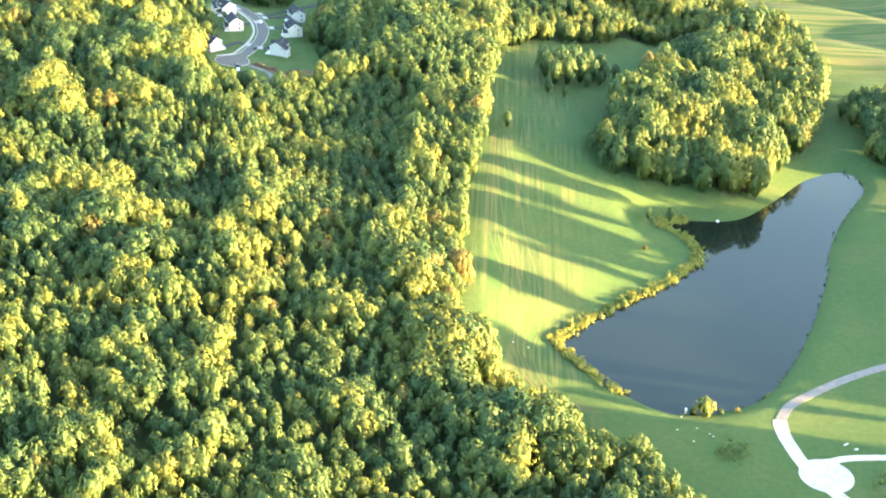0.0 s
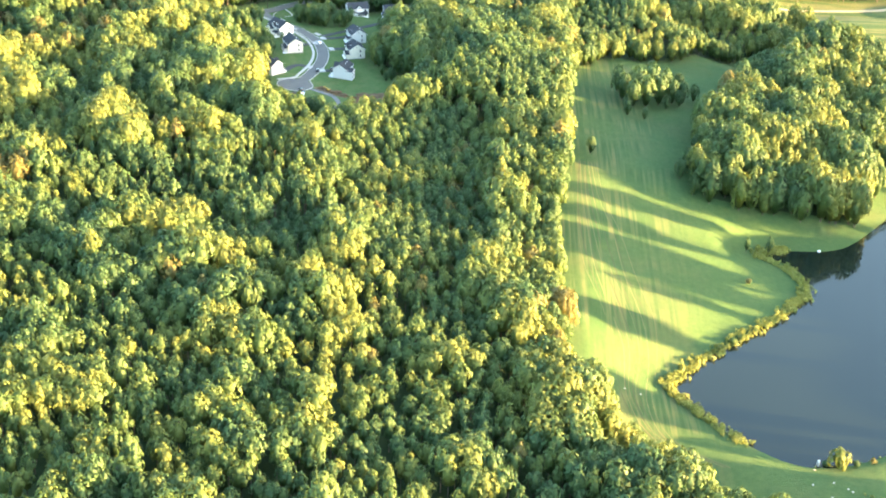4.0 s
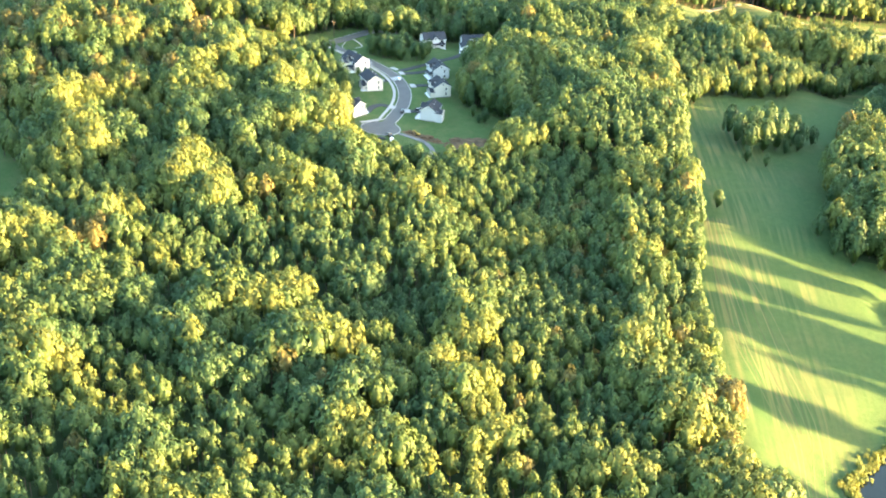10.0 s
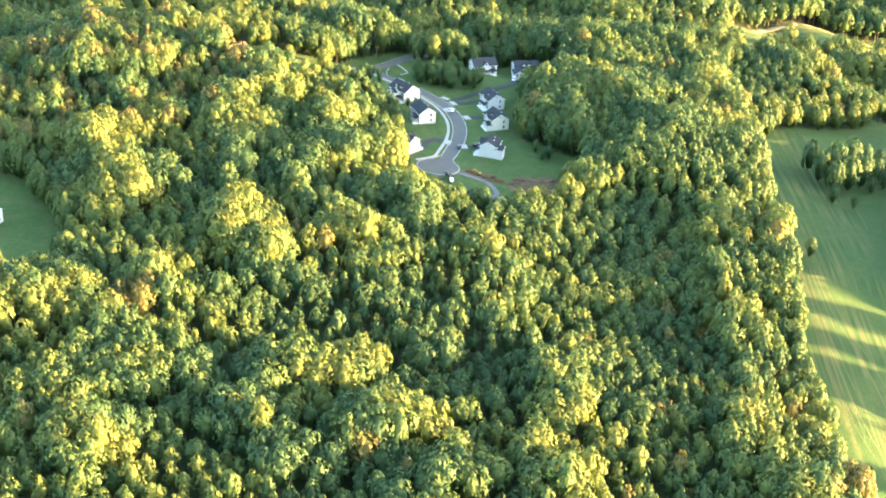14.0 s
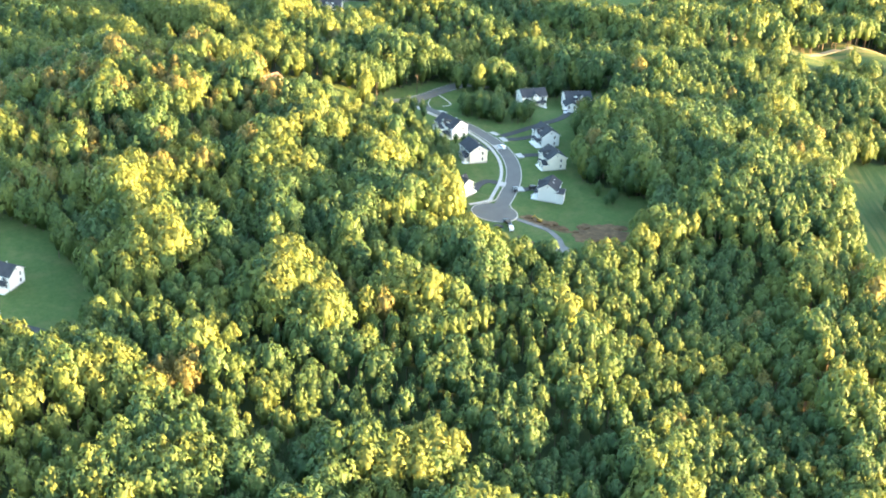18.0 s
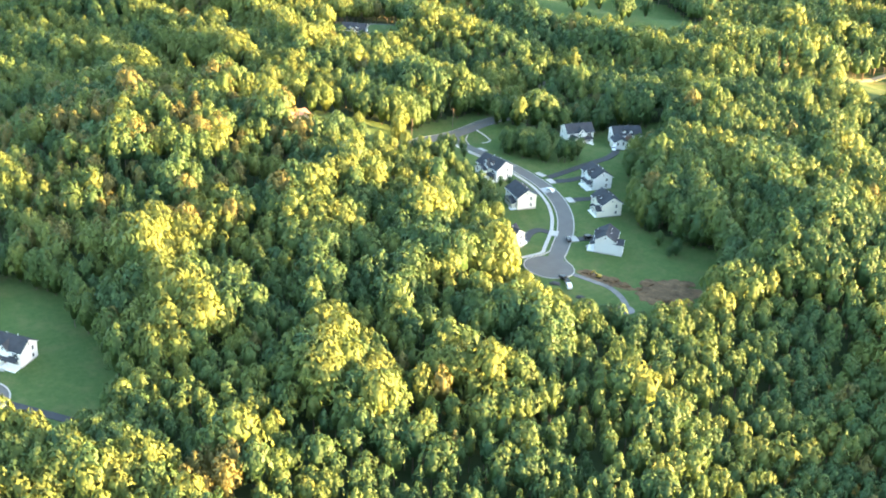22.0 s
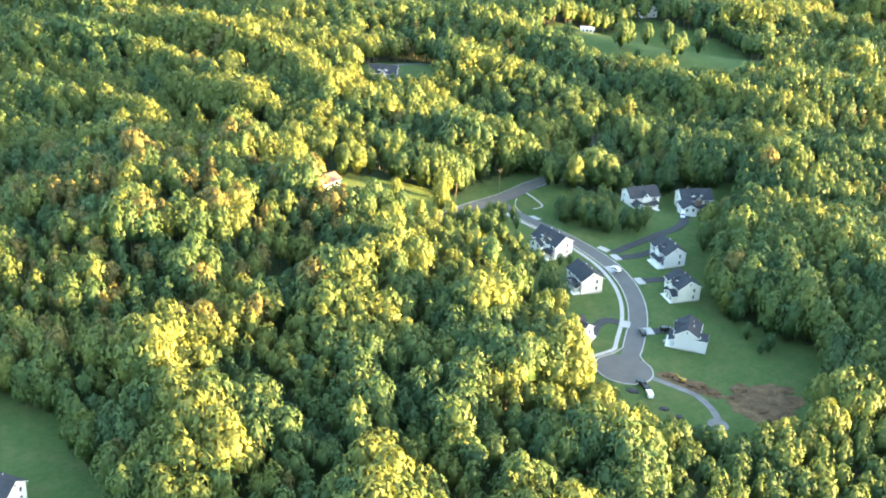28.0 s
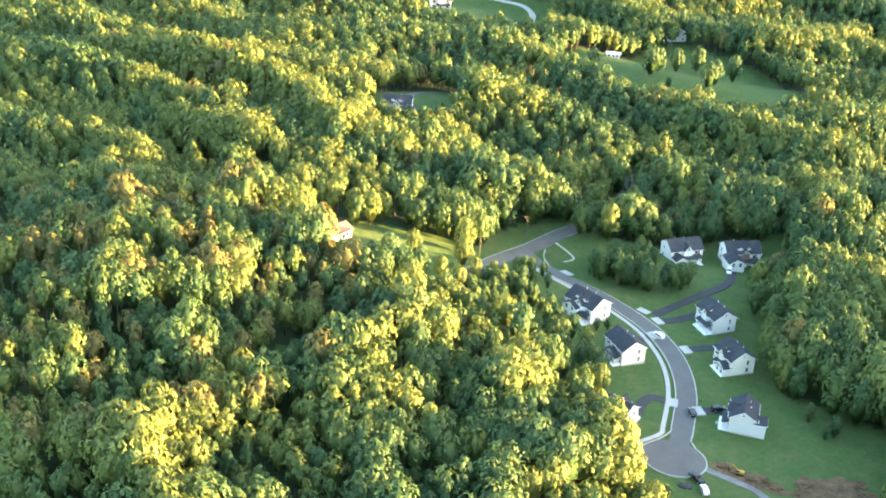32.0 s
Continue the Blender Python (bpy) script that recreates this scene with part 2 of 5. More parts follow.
def ground_z(x, y):
    x, y = np.asarray(x, float), np.asarray(y, float)
    X, Y = np.clip(x, -320, 330) / 100, np.clip(y, -420, 430) / 100
    z = 4.7 - 5.94 * X + 0.48 * Y - 1.38 * X * X + 0.64 * X * Y - 1.37 * Y * Y
    for cx, cy, s, a in HILLS:
        z = z + a * np.exp(-((x - cx) ** 2 + (y - cy) ** 2) / (2 * s * s))
    z = z + 0.35 * np.sin(x / 17 + 1.3 * np.sin(y / 29)) * np.sin(y / 23 + 0.7)
    z = z + 3.6 * np.sin((0.45 * x + y) / 15 + 1.6 * np.sin(x / 37)) / (1 + np.exp(-(y - 175 + 0.5 * np.minimum(x, 0) + 70) / 14))
    # the meadow falls evenly from the wood's edge to the pond
    slope = np.clip(PLANE[0] + PLANE[1] * (x - 180) + PLANE[2] * (y + 160), WATER_Z, 0)
    even = np.clip((x - 144) / 16, 0, 1) * np.clip((-70 - y) / 35, 0, 1) * np.clip((y + 345) / 40, 0, 1) * np.clip((300 - x) / 60, 0, 1)
    even = even * even * (3 - 2 * even)
    z = z * (1 - even) + slope * even
    low = 1 / (1 + np.exp(-(x - 150) / 12)) / (1 + np.exp((y - 20) / 25))
    floor = WATER_Z + 0.9
    lifted = floor + 2.0 * np.logaddexp(0, (z - floor) / 2.0)
    z = z * (1 - low) + lifted * low
    sd = line_dist(x, y, POND_LINE) * np.where(inside(x, y, POND_LINE), -1, 1)
    bank = WATER_Z + np.clip(0.28 * sd, -3, 0.9) + 0.05 * np.clip(sd - 3, 0, 99)
    k = np.clip((sd - 2) / 24, 0, 1)
    k = k * k * (3 - 2 * k)
    return bank * (1 - k) + z * k


# the last four, at x 492, are unseen mounds added to raise the shade belt
HILLS = [(0, 20, 45, -4.5), (-35, 135, 35, -6), (170, -60, 60, 3.5), (-120, 80, 50, 7), (-20, -170, 45, -6),
         (20, 210, 45, -6), (125, 260, 40, 7), (-60, 195, 28, -5), (-190, 150, 30, -6), (-150, 190, 22, 5),
         (-250, 250, 35, 6), (-170, 300, 30, 5), (-200, 370, 35, -5), (60, 140, 22, 3), (-240, 60, 35, -5), (-185, 45, 42, 8), (80, -92, 30, -7), (66, -150, 26, -5), (104, -165, 24, -4), (108, 5, 26, 6), (492, -160, 35, 32), (492, -250, 50, 29), (492, -310, 35, 21), (492, -430, 55, 8)]


def gz(x, y):
    return float(ground_z(np.array([x]), np.array([y]))[0])


def halved(quads):
    """Quads as triangles."""
    q = np.asarray(quads)
    return np.concatenate([q[:, [0, 1, 2]], q[:, [0, 2, 3]]])


def fast_mesh(name, verts, sides, mats, slots=None, normals=None):
    """A mesh of equal polygons: verts (n, sides, 3)."""
    if sides == 3 and np.shape(verts)[1] == 4:
        verts = halved(verts)
        normals = None if normals is None else halved(normals)
    n = len(verts)
    me = bpy.data.meshes.new(name)
    me.vertices.add(n * sides)
    me.vertices.foreach_set("co", np.asarray(verts, np.float32).ravel())
    me.loops.add(n * sides)
    me.loops.foreach_set("vertex_index", np.arange(n * sides, dtype=np.int32))
    me.polygons.add(n)
    me.polygons.foreach_set("loop_start", np.arange(0, n * sides, sides, dtype=np.int32))
    for m in mats:
        me.materials.append(m)
    if slots is not None:
        me.polygons.foreach_set("material_index", np.asarray(slots, np.int32))
    me.update(calc_edges=True)
    if normals is not None:
        # rounded shading: every clump follows the swell of its crown
        me.polygons.foreach_set("use_smooth", np.ones(n, bool))
        at = me.attributes.new("custom_normal", "FLOAT_VECTOR", "POINT")
        at.data.foreach_set("vector", np.asarray(normals, np.float32).ravel())
    return me


# ground sheet: fine in the middle, growing cells out to the horizon
def spread(lo, hi, step, far):
    mid = list(np.arange(lo, hi + 0.1, step))
    out, s = [], step
    v = hi
    while v < far:
        s *= 1.6
        v += s
        out.append(v)
    s, v, back = step, lo, []
    while v > -far:
        s *= 1.6
        v -= s
        back.append(v)
    return np.array(back[::-1] + mid + out)


gx, gy = spread(-400, 520, 4.0, 4500), spread(-460, 640, 4.0, 4500)
mx, my = np.meshgrid(gx, gy)
mz = ground_z(mx, my)
w = len(gx)
gv = np.stack([mx.ravel(), my.ravel(), mz.ravel()], 1)
ii = (np.arange(len(gy) - 1)[:, None] * w + np.arange(w - 1)[None]).ravel()
gf = np.stack([ii, ii + 1, ii + w + 1, ii + w], 1)
gm = bpy.data.meshes.new("ground")
gm.vertices.add(len(gv))
gm.vertices.foreach_set("co", gv.astype(np.float32).ravel())
gm.loops.add(gf.size)
gm.loops.foreach_set("vertex_index", gf.astype(np.int32).ravel())
gm.polygons.add(len(gf))
gm.polygons.foreach_set("loop_start", np.arange(0, gf.size, 4, dtype=np.int32))
gm.polygons.foreach_set("use_smooth", np.ones(len(gf), bool))
gm.materials.append(GRASS)
gm.update(calc_edges=True)
tagged(new("ground", gm), "rolling mown grass meadow and lawns", "ground", kind="structure")

# the sheet reaches a little under the bank
c0 = np.array([265, -190])
pv = POND_LINE + (POND_LINE - c0) / np.linalg.norm(POND_LINE - c0, axis=1)[:, None] * 2.5
bm = bmesh.new()
f = bm.faces.new([bm.verts.new((x, y, WATER_Z)) for x, y in pv])
bmesh.ops.triangulate(bm, faces=[f])
wm = bpy.data.meshes.new("pond_water")
bm.to_mesh(wm), bm.free()
wm.materials.append(WATER_M)
tagged(new("pond_water", wm), "dark still pond reflecting the pale sky", "pond", kind="structure")


def ribbon(points, width, lift, mat, name, per=6, offset=0.0, label="", cat="road", kind="structure", parent=None, thick=0.0, smooth=True):
    """A strip that lies on the ground along a line."""
    line = smooth_loop(points, per, False) if smooth else np.array(points, float)
    d = np.gradient(line, axis=0)
    d /= np.linalg.norm(d, axis=1)[:, None]
    side = np.stack([-d[:, 1], d[:, 0]], 1)
    cols = max(2, int(width / 2.5) + 1) if width > 3 else 2
    vs = []
    for s in np.linspace(-width / 2, width / 2, cols):
        p = line + side * (s + offset)
        z = ground_z(p[:, 0], p[:, 1])
        vs.append(np.stack([p[:, 0], p[:, 1], z], 1))
    vs = np.array(vs)
    vs[:, :, 2] = vs[:, :, 2] * 0.5 + vs[:, :, 2].mean(0)[None] * 0.5 + lift
    drop = np.array([0, 0, 0.4 + thick])
    vs = np.concatenate([vs[:1] - drop, vs, vs[-1:] - drop])
    n, cols = len(line), len(vs)
    bm = bmesh.new()
    g = [[bm.verts.new(v) for v in row] for row in vs]
    for a in range(cols - 1):
        for i in range(n - 1):
            bm.faces.new((g[a][i], g[a][i + 1], g[a + 1][i + 1], g[a + 1][i]))
    bmesh.ops.reverse_faces(bm, faces=bm.faces)
    bm.normal_update()
    if sum(f_.normal.z for f_ in bm.faces) < 0:
        bmesh.ops.reverse_faces(bm, faces=bm.faces)
    me = bpy.data.meshes.new(name)
    bm.to_mesh(me), bm.free()
    me.materials.append(mat)
    ob = new(name, me)
    if parent is not None:
        ob.parent = parent
        return ob
    return tagged(ob, label, cat, kind=kind)

# ---- roads ----
STREET = [(-46, 122), (-43, 112.6), (-35.3, 100), (-25.3, 89.8), (-13.8, 77.7), (-4.7, 65.5), (0.8, 52), (3, 38.4), (2.4, 24), (-0.5, 10), (-3.5, -2), (-5.5, -8)]
MAIN = [(-150, -20), (-110, 20), (-82, 58), (-67.7, 82.8), (-57, 103), (-46, 123), (-35.4, 135), (-25.8, 143), (-14, 158), (-2, 182), (6, 210)]
ribbon(MAIN, 7.4, 0.16, ASPHALT, "road_main", label="grey asphalt country road curving through the woods")
ribbon(STREET, 6.4, 0.20, ASPHALT, "road_street", label="grey asphalt street ending in a cul-de-sac")
BULB = (-6.4, -10.3, 9.7)


def disc(name, cx, cy, r, lift, mat, label, cat="road"):
    bm = bmesh.new()
    z0 = gz(cx, cy)
    rings = []
    for q, low in ((0.4, 0), (0.75, 0), (1.0, 0), (1.002, 0.5)):
        rings.append([bm.verts.new((cx + r * q * math.cos(a), cy + r * q * math.sin(a), gz(cx + r * q * math.cos(a), cy + r * q * math.sin(a)) * 0.9 + z0 * 0.1 + lift - low))
                      for a in np.linspace(0, 2 * math.pi, 48, endpoint=False)])
    c = bm.verts.new((cx, cy, z0 + lift))
    for i in range(48):
        j = (i + 1) % 48
        bm.faces.new((c, rings[0][i], rings[0][j]))
        for k in range(3):
            bm.faces.new((rings[k][i], rings[k + 1][i], rings[k + 1][j], rings[k][j]))
    me = bpy.data.meshes.new(name)
    bm.to_mesh(me), bm.free()
    me.materials.append(mat)
    return tagged(new(name, me), label, cat, kind="structure")


disc("road_turning_circle", BULB[0], BULB[1], BULB[2], 0.24, ASPHALT, "round asphalt turning circle at the street's end")
LINE = smooth_loop(STREET, 6, False)
DIR = np.gradient(LINE, axis=0)
DIR /= np.linalg.norm(DIR, axis=1)[:, None]
SIDE = np.stack([-DIR[:, 1], DIR[:, 0]], 1)
east, west = LINE + SIDE * 3.4, LINE - SIDE * 3.4
if east[30, 0] < west[30, 0]:
    east, west = west, east
arc = [(BULB[0] + 9.9 * math.cos(radians(a)), BULB[1] + 9.9 * math.sin(radians(a))) for a in range(38, -229, -6)]
kerb_e = [(-37.5, 126), (-38.6, 119), (-37.6, 112)] + [tuple(q) for q in east[9:-9]] + [(0.4, 0.2)] + arc[:18]
kerb_w = [tuple(q) for q in west[8:-9]] + [(-9.5, -0.5), (-12.6, -2.9)] + arc[:17:-1][2:]
ribbon(kerb_e, 0.36, 0.34, CONCRETE, "kerb_east", 2, label="pale concrete kerb and gutter along the street", cat="kerb")
ribbon(kerb_w, 0.36, 0.34, CONCRETE, "kerb_west", 2, label="pale concrete kerb and gutter along the street", cat="kerb")
# pavement with a grass verge between it and the kerb
grow = np.linspace(4.9, 6.1, len(LINE))[:, None]
sgn = -1 if (LINE - SIDE * 3.4)[30, 0] < LINE[30, 0] else 1
walk_line = [tuple(q) for q in (LINE + sgn * SIDE * grow)[8:-8:2]] + [(-12.5, -0.8), (-17.6, -4.6)]
pave = new("pavement")
tagged(pave, "pale concrete pavement of square slabs beside the street", "pavement", kind="structure")
wl = smooth_loop(walk_line, 8, False)
step = np.r_[0, np.cumsum(np.linalg.norm(np.diff(wl, axis=0), axis=1))]
for a0 in np.arange(0, step[-1] - 1.6, 1.6):
    ends = [tuple(np.interp(q, step, wl[:, k_]) for k_ in (0, 1)) for q in (a0 + 0.02, a0 + 0.8, a0 + 1.57)]
    ribbon(ends, 1.45, 0.27, CONCRETE, "slab", 1, parent=pave, smooth=False)
# the turning circle and drive of the western clearing
disc("road_west_circle", -190, -129, 8.5, 0.2, ASPHALT, "round asphalt turning circle on the western lawn")
ring_w = [(-190 + 8.8 * math.cos(radians(a)), -129 + 8.8 * math.sin(radians(a))) for a in range(-100, 101, 8)]
ribbon(ring_w, 0.5, 0.3, CONCRETE, "kerb_west_circle", 2, label="pale concrete kerb round the western turning circle", cat="kerb")
ribbon([(-181, -131), (-172, -133.5), (-160, -137), (-150, -141)], 3.2, 0.15, FRESH_ASPHALT, "driveway", label="dark asphalt driveway across the western lawn", cat="driveway")
# painted lines of the country road
MAINL = smooth_loop(MAIN, 6, False)
for off in (-3.3, -0.12, 0.12, 3.3):
    ribbon(MAIN, 0.16, 0.185, CONCRETE if abs(off) > 1 else WORN_YELLOW, "road_marking", 6, off, "thin painted line on the asphalt", "road marking")
# driveways and their concrete aprons
DRIVES = [[(-2, 75.5), (6, 83), (16, 91), (26, 99), (31, 108), (33.5, 119)], [(0.5, 71.8), (8, 75), (15, 79.5)], [(7.2, 54.2), (12, 56), (18.5, 57.8)],
          [(5.8, 17.6), (10, 18.6), (14.5, 19.5)], [(-4, 21.5), (-9, 22.5), (-13, 18), (-15, 11)], [(-5, 60), (-10, 56), (-13.5, 52)], [(-22, 81), (-26, 77), (-29, 74)]]
for d in DRIVES:
    ribbon(d, 3.4, 0.15, FRESH_ASPHALT, "driveway", label="dark fresh asphalt driveway across the lawn", cat="driveway")
for (x, y), (u, v) in (((-5.3, 77.6), (1, 1.1)), ((-1.0, 71.5), (1, 0.5)), ((6.3, 53.8), (1, 0.4)), ((5.4, 17.5), (1, 0.25)), ((-2.4, 20.8), (-1, 0.2)), ((-4.2, 60.6), (-1, -0.7)), ((-31, 103.3), (1, 0.9)), ((-20.5, 82.5), (-1, -1))):
    n_ = math.hypot(u, v)
    ribbon([(x - u / n_ * 1.6, y - v / n_ * 1.6), (x, y), (x + u / n_ * 1.6, y + v / n_ * 1.6)], 4.6, 0.30, CONCRETE, "driveway_apron", 2, label="pale concrete apron where a driveway meets the street", cat="apron")
ribbon([(2.6, -14.2), (10, -18.8), (16.1, -23.3), (20, -31), (21.0, -38)], 2.5, 0.16, GRAVEL_GREY, "gravel_drive", label="grey gravel drive curving off the turning circle", cat="driveway")
disc("gravel_pad", 20.5, -40, 3.4, 0.15, GRAVEL_GREY, "grey gravel pad at the end of the drive", "driveway")
ribbon([(-34, 133), (-30, 127), (-27, 119.5), (-31, 116)], 0.8, 0.13, CONCRETE, "path", label="narrow pale concrete path on the lawn", cat="path")
# sandy tracks by the pond and the far field
ribbon([(270, -298), (269.8, -304), (271, -313), (276, -330), (288, -352), (300, -380)], 5.8, 0.14, GRAVEL, "gravel_track", label="bright pale gravel track beside the pond", cat="track")
ribbon([(360, -235), (330, -248), (307, -261.4), (288, -276), (276, -287), (270, -299)], 4.2, 0.13, GRAVEL_GREY, "gravel_lane", label="worn grey gravel lane across the dam meadow", cat="track")
ribbon([(274, -326), (284, -324), (297, -320), (325, -318), (360, -322)], 3.6, 0.12, GRAVEL, "gravel_track_branch", label="bright pale gravel track beside the pond", cat="track")
disc("gravel_turnout", 282, -333, 10.5, 0.13, GRAVEL, "wide bright gravel turnout", "track")
ribbon([(120, 243), (165, 266), (225, 297), (280, 294), (360, 300), (470, 320)], 4.0, 0.15, SAND, "field_track", label="pale sandy track along the far field", cat="track")
ribbon([(-104, 256), (-98, 272), (-88, 292), (-70, 305)], 3.4, 0.15, ASPHALT, "far_drive", label="grey drive to a far house", cat="driveway")
ribbon([(-32, 432), (-32, 440), (-28, 471), (-26, 486), (-30, 497), (-38, 504), (-52, 512)], 4.0, 0.15, CONCRETE, "far_lane", label="pale concrete lane far behind the woods", cat="road")
ribbon([(62, 447), (66, 462), (74, 480)], 3.0, 0.15, ASPHALT, "far_drive", label="grey drive to a far house", cat="driveway")
# wheel ruts and mower lines worn into the meadow
for k, off in enumerate((-8.5, -7.0, -4.2, -2.6, -0.4, 1.2, 4.0, 5.6, 9.5, 11.0, 14.5)):
    wob = [0.5 * math.sin(k * 2.1 + j * 1.7) for j in range(9)]
    line = [(152 + off * 0.4, -78), (152 + off * 0.6, -110), (154 + off * 0.9, -140), (157 + off, -175), (163 + off, -205), (166 + off * 0.8, -232), (164 + off * 0.6, -262), (172 + off * 0.4, -286), (194 + off * 0.3, -302)]
    ribbon([(x + w_, y) for (x, y), w_ in zip(line, wob)], 0.22 + 0.08 * (k % 3), 0.03, (DRY_GRASS, WORN_TURF)[k % 2], "meadow_rut", label="worn wheel rut along the meadow grass", cat="rut", thick=-0.3)


def patch(name, cx, cy, rx, ry, turn, mat, label, cat, rough_=0.35, seed=1.0):
    """A ragged, uneven patch that lies on the ground."""
    bm = bmesh.new()
    rows = []
    for q in (0.0, 0.25, 0.45, 0.62, 0.76, 0.88, 0.97, 1.0, 1.01):
        row = []
        for a in np.linspace(0, 2 * math.pi, 56, endpoint=False):
            e = 1 + rough_ * (noise.noise((math.cos(a) * 1.6 + seed, math.sin(a) * 1.6, seed)) + 0.5 * noise.noise((math.cos(a) * 5 + seed, math.sin(a) * 5, 7)))
            u, v = rx * q * e * math.cos(a), ry * q * e * math.sin(a)
            x, y = cx + u * math.cos(turn) - v * math.sin(turn), cy + u * math.sin(turn) + v * math.cos(turn)
            lump = 0.55 * noise.noise((x / 3.1, y / 3.1, seed)) + 0.3 * noise.noise((x / 1.1, y / 1.1, seed))
            row.append(bm.verts.new((x, y, gz(x, y) + (-0.4 if q > 1 else 0.10 + max(0, lump) * min(1, (1 - q) * 6)))))
        rows.append(row)
    for r0, r1 in zip(rows, rows[1:]):
        for i in range(56):
            j = (i + 1) % 56
            bm.faces.new((r0[i], r1[i], r1[j], r0[j]))
    bmesh.ops.remove_doubles(bm, verts=bm.verts, dist=0.01)
    me = bpy.data.meshes.new(name)
    bm.to_mesh(me), bm.free()
    me.materials.append(mat)
    return tagged(new(name, me), label, cat, kind="structure")


patch("bare_soil_bank", 14.5, -16.5, 12.5, 3.6, -0.53, DIRT, "bare brown soil bank dug along the drive", "soil", 0.3, 2.0)
patch("bare_soil_plot", 38, -25.5, 12.5, 10.5, 0.12, DIRT, "bare brown soil of a cleared building plot", "soil", 0.4, 5.0)

# ---- clearings in the woods ----
MEADOW = np.array([(150, 50), (146, -28), (146, -69), (141, -120), (137, -154), (138, -194), (136, -218), (143, -234), (136, -269), (147, -274), (159, -290), (174, -303),
                   (187, -327), (199, -333), (212, -336), (223, -346), (262, -500), (520, -500), (520, 40), (384, 69), (370, 118), (347, 175), (330, 165), (290, 141), (217, 97), (180, 84)], float)
GROVE = np.array([(205, -79), (207, -99), (235, -96), (256, -99), (289, -98), (307, -63), (328, -34), (350, 25), (358, 82), (357, 147), (344, 183), (288, 132), (242, 52), (215, -23)], float)
EAST_WOOD = np.array([(358, 34), (362, 22), (368, -8), (362, -24), (378, -58), (440, -60), (440, 40), (384, 60)], float)
FIELD = np.array([(160, 262), (225, 296), (340, 310), (520, 330), (520, 50), (400, 62), (384, 69), (370, 118), (352, 190), (335, 222), (263, 236), (176, 206)], float)
YARDS = np.array([(31, 98), (40, 106), (50, 116), (58, 138), (30, 138), (4, 133), (-12, 129), (-26, 128), (-34, 134), (-40, 140), (-50, 124), (-60, 104), (-54, 86), (-50, 74), (-52, 58), (-38, 46), (-30, 38), (-25, 26), (-25, 4), (-20, -6),
                  (-21, -30), (-8, -54), (18, -62), (38, -50), (51, -32), (60, -8), (58, 9), (44, 19), (32, 23), (29, 35), (30, 54), (31, 78)], float)
# unseen trees added far east, only to throw streaks of shadow over the meadow
SHADE_BELT = np.array([(462, -480), (515, -480), (515, -116), (462, -116)], float)
WEST_YARD = np.array([(-230, -60), (-196, -62), (-186, -68), (-176, -84), (-170, -94), (-162, -100), (-155, -113), (-147, -124), (-148, -133), (-154, -150), (-168, -156), (-240, -160), (-260, -100)], float)
SHED_YARD = np.array([(-126, 104), (-76, 108), (-70, 92), (-80, 72), (-105, 66), (-126, 74)], float)
FAR_YARD = np.array([(-110, 262), (-104, 280), (-84, 302), (-72, 276), (-80, 246), (-96, 240), (-109, 243)], float)
FAR_FIELD = np.array([(-20, 340), (-14, 388), (15, 405), (60, 432), (102, 405), (112, 330), (82, 292), (15, 294)], float)
TOP_YARD = np.array([(-108, 455), (-84, 438), (-42, 424), (-22, 424), (-18, 486), (-24, 500), (-50, 520), (-112, 508)], float)
OPEN = [MEADOW, FIELD, YARDS, WEST_YARD, SHED_YARD, FAR_YARD, FAR_FIELD, TOP_YARD]


def open_ground(x, y):
    """Distance into the woods from the nearest clearing; below zero in the open."""
    d = np.full(np.shape(x), 1e9)
    for p in OPEN:
        d = np.minimum(d, line_dist(x, y, p) * np.where(inside(x, y, p), -1, 1))
    for p in (GROVE, EAST_WOOD, SHADE_BELT):
        e = line_dist(x, y, p) * np.where(inside(x, y, p), 1, -1)
        d = np.where(inside(x, y, p), e, d)
    d = np.minimum(d, line_dist(x, y, smooth_loop(MAIN, 4, False), False) - np.where((x < -76) | (x > -30), 1.5, 6.0))
    d = np.minimum(d, line_dist(x, y, smooth_loop(STREET, 4, False), False) - 9)
    return d


# flat dark green sheet for the undergrowth of the woods
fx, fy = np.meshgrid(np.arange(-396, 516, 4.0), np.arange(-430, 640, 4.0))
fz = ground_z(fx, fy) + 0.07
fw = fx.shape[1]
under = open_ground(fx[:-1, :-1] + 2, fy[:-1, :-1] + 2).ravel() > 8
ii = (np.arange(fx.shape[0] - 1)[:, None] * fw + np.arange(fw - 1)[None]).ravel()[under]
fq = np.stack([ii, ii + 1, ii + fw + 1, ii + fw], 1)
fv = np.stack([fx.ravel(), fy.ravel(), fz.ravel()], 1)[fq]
tagged(new("forest_floor", fast_mesh("forest_floor", fv, 4, [UNDERGROWTH])), "dark green undergrowth under the woods", "forest floor", kind="structure")

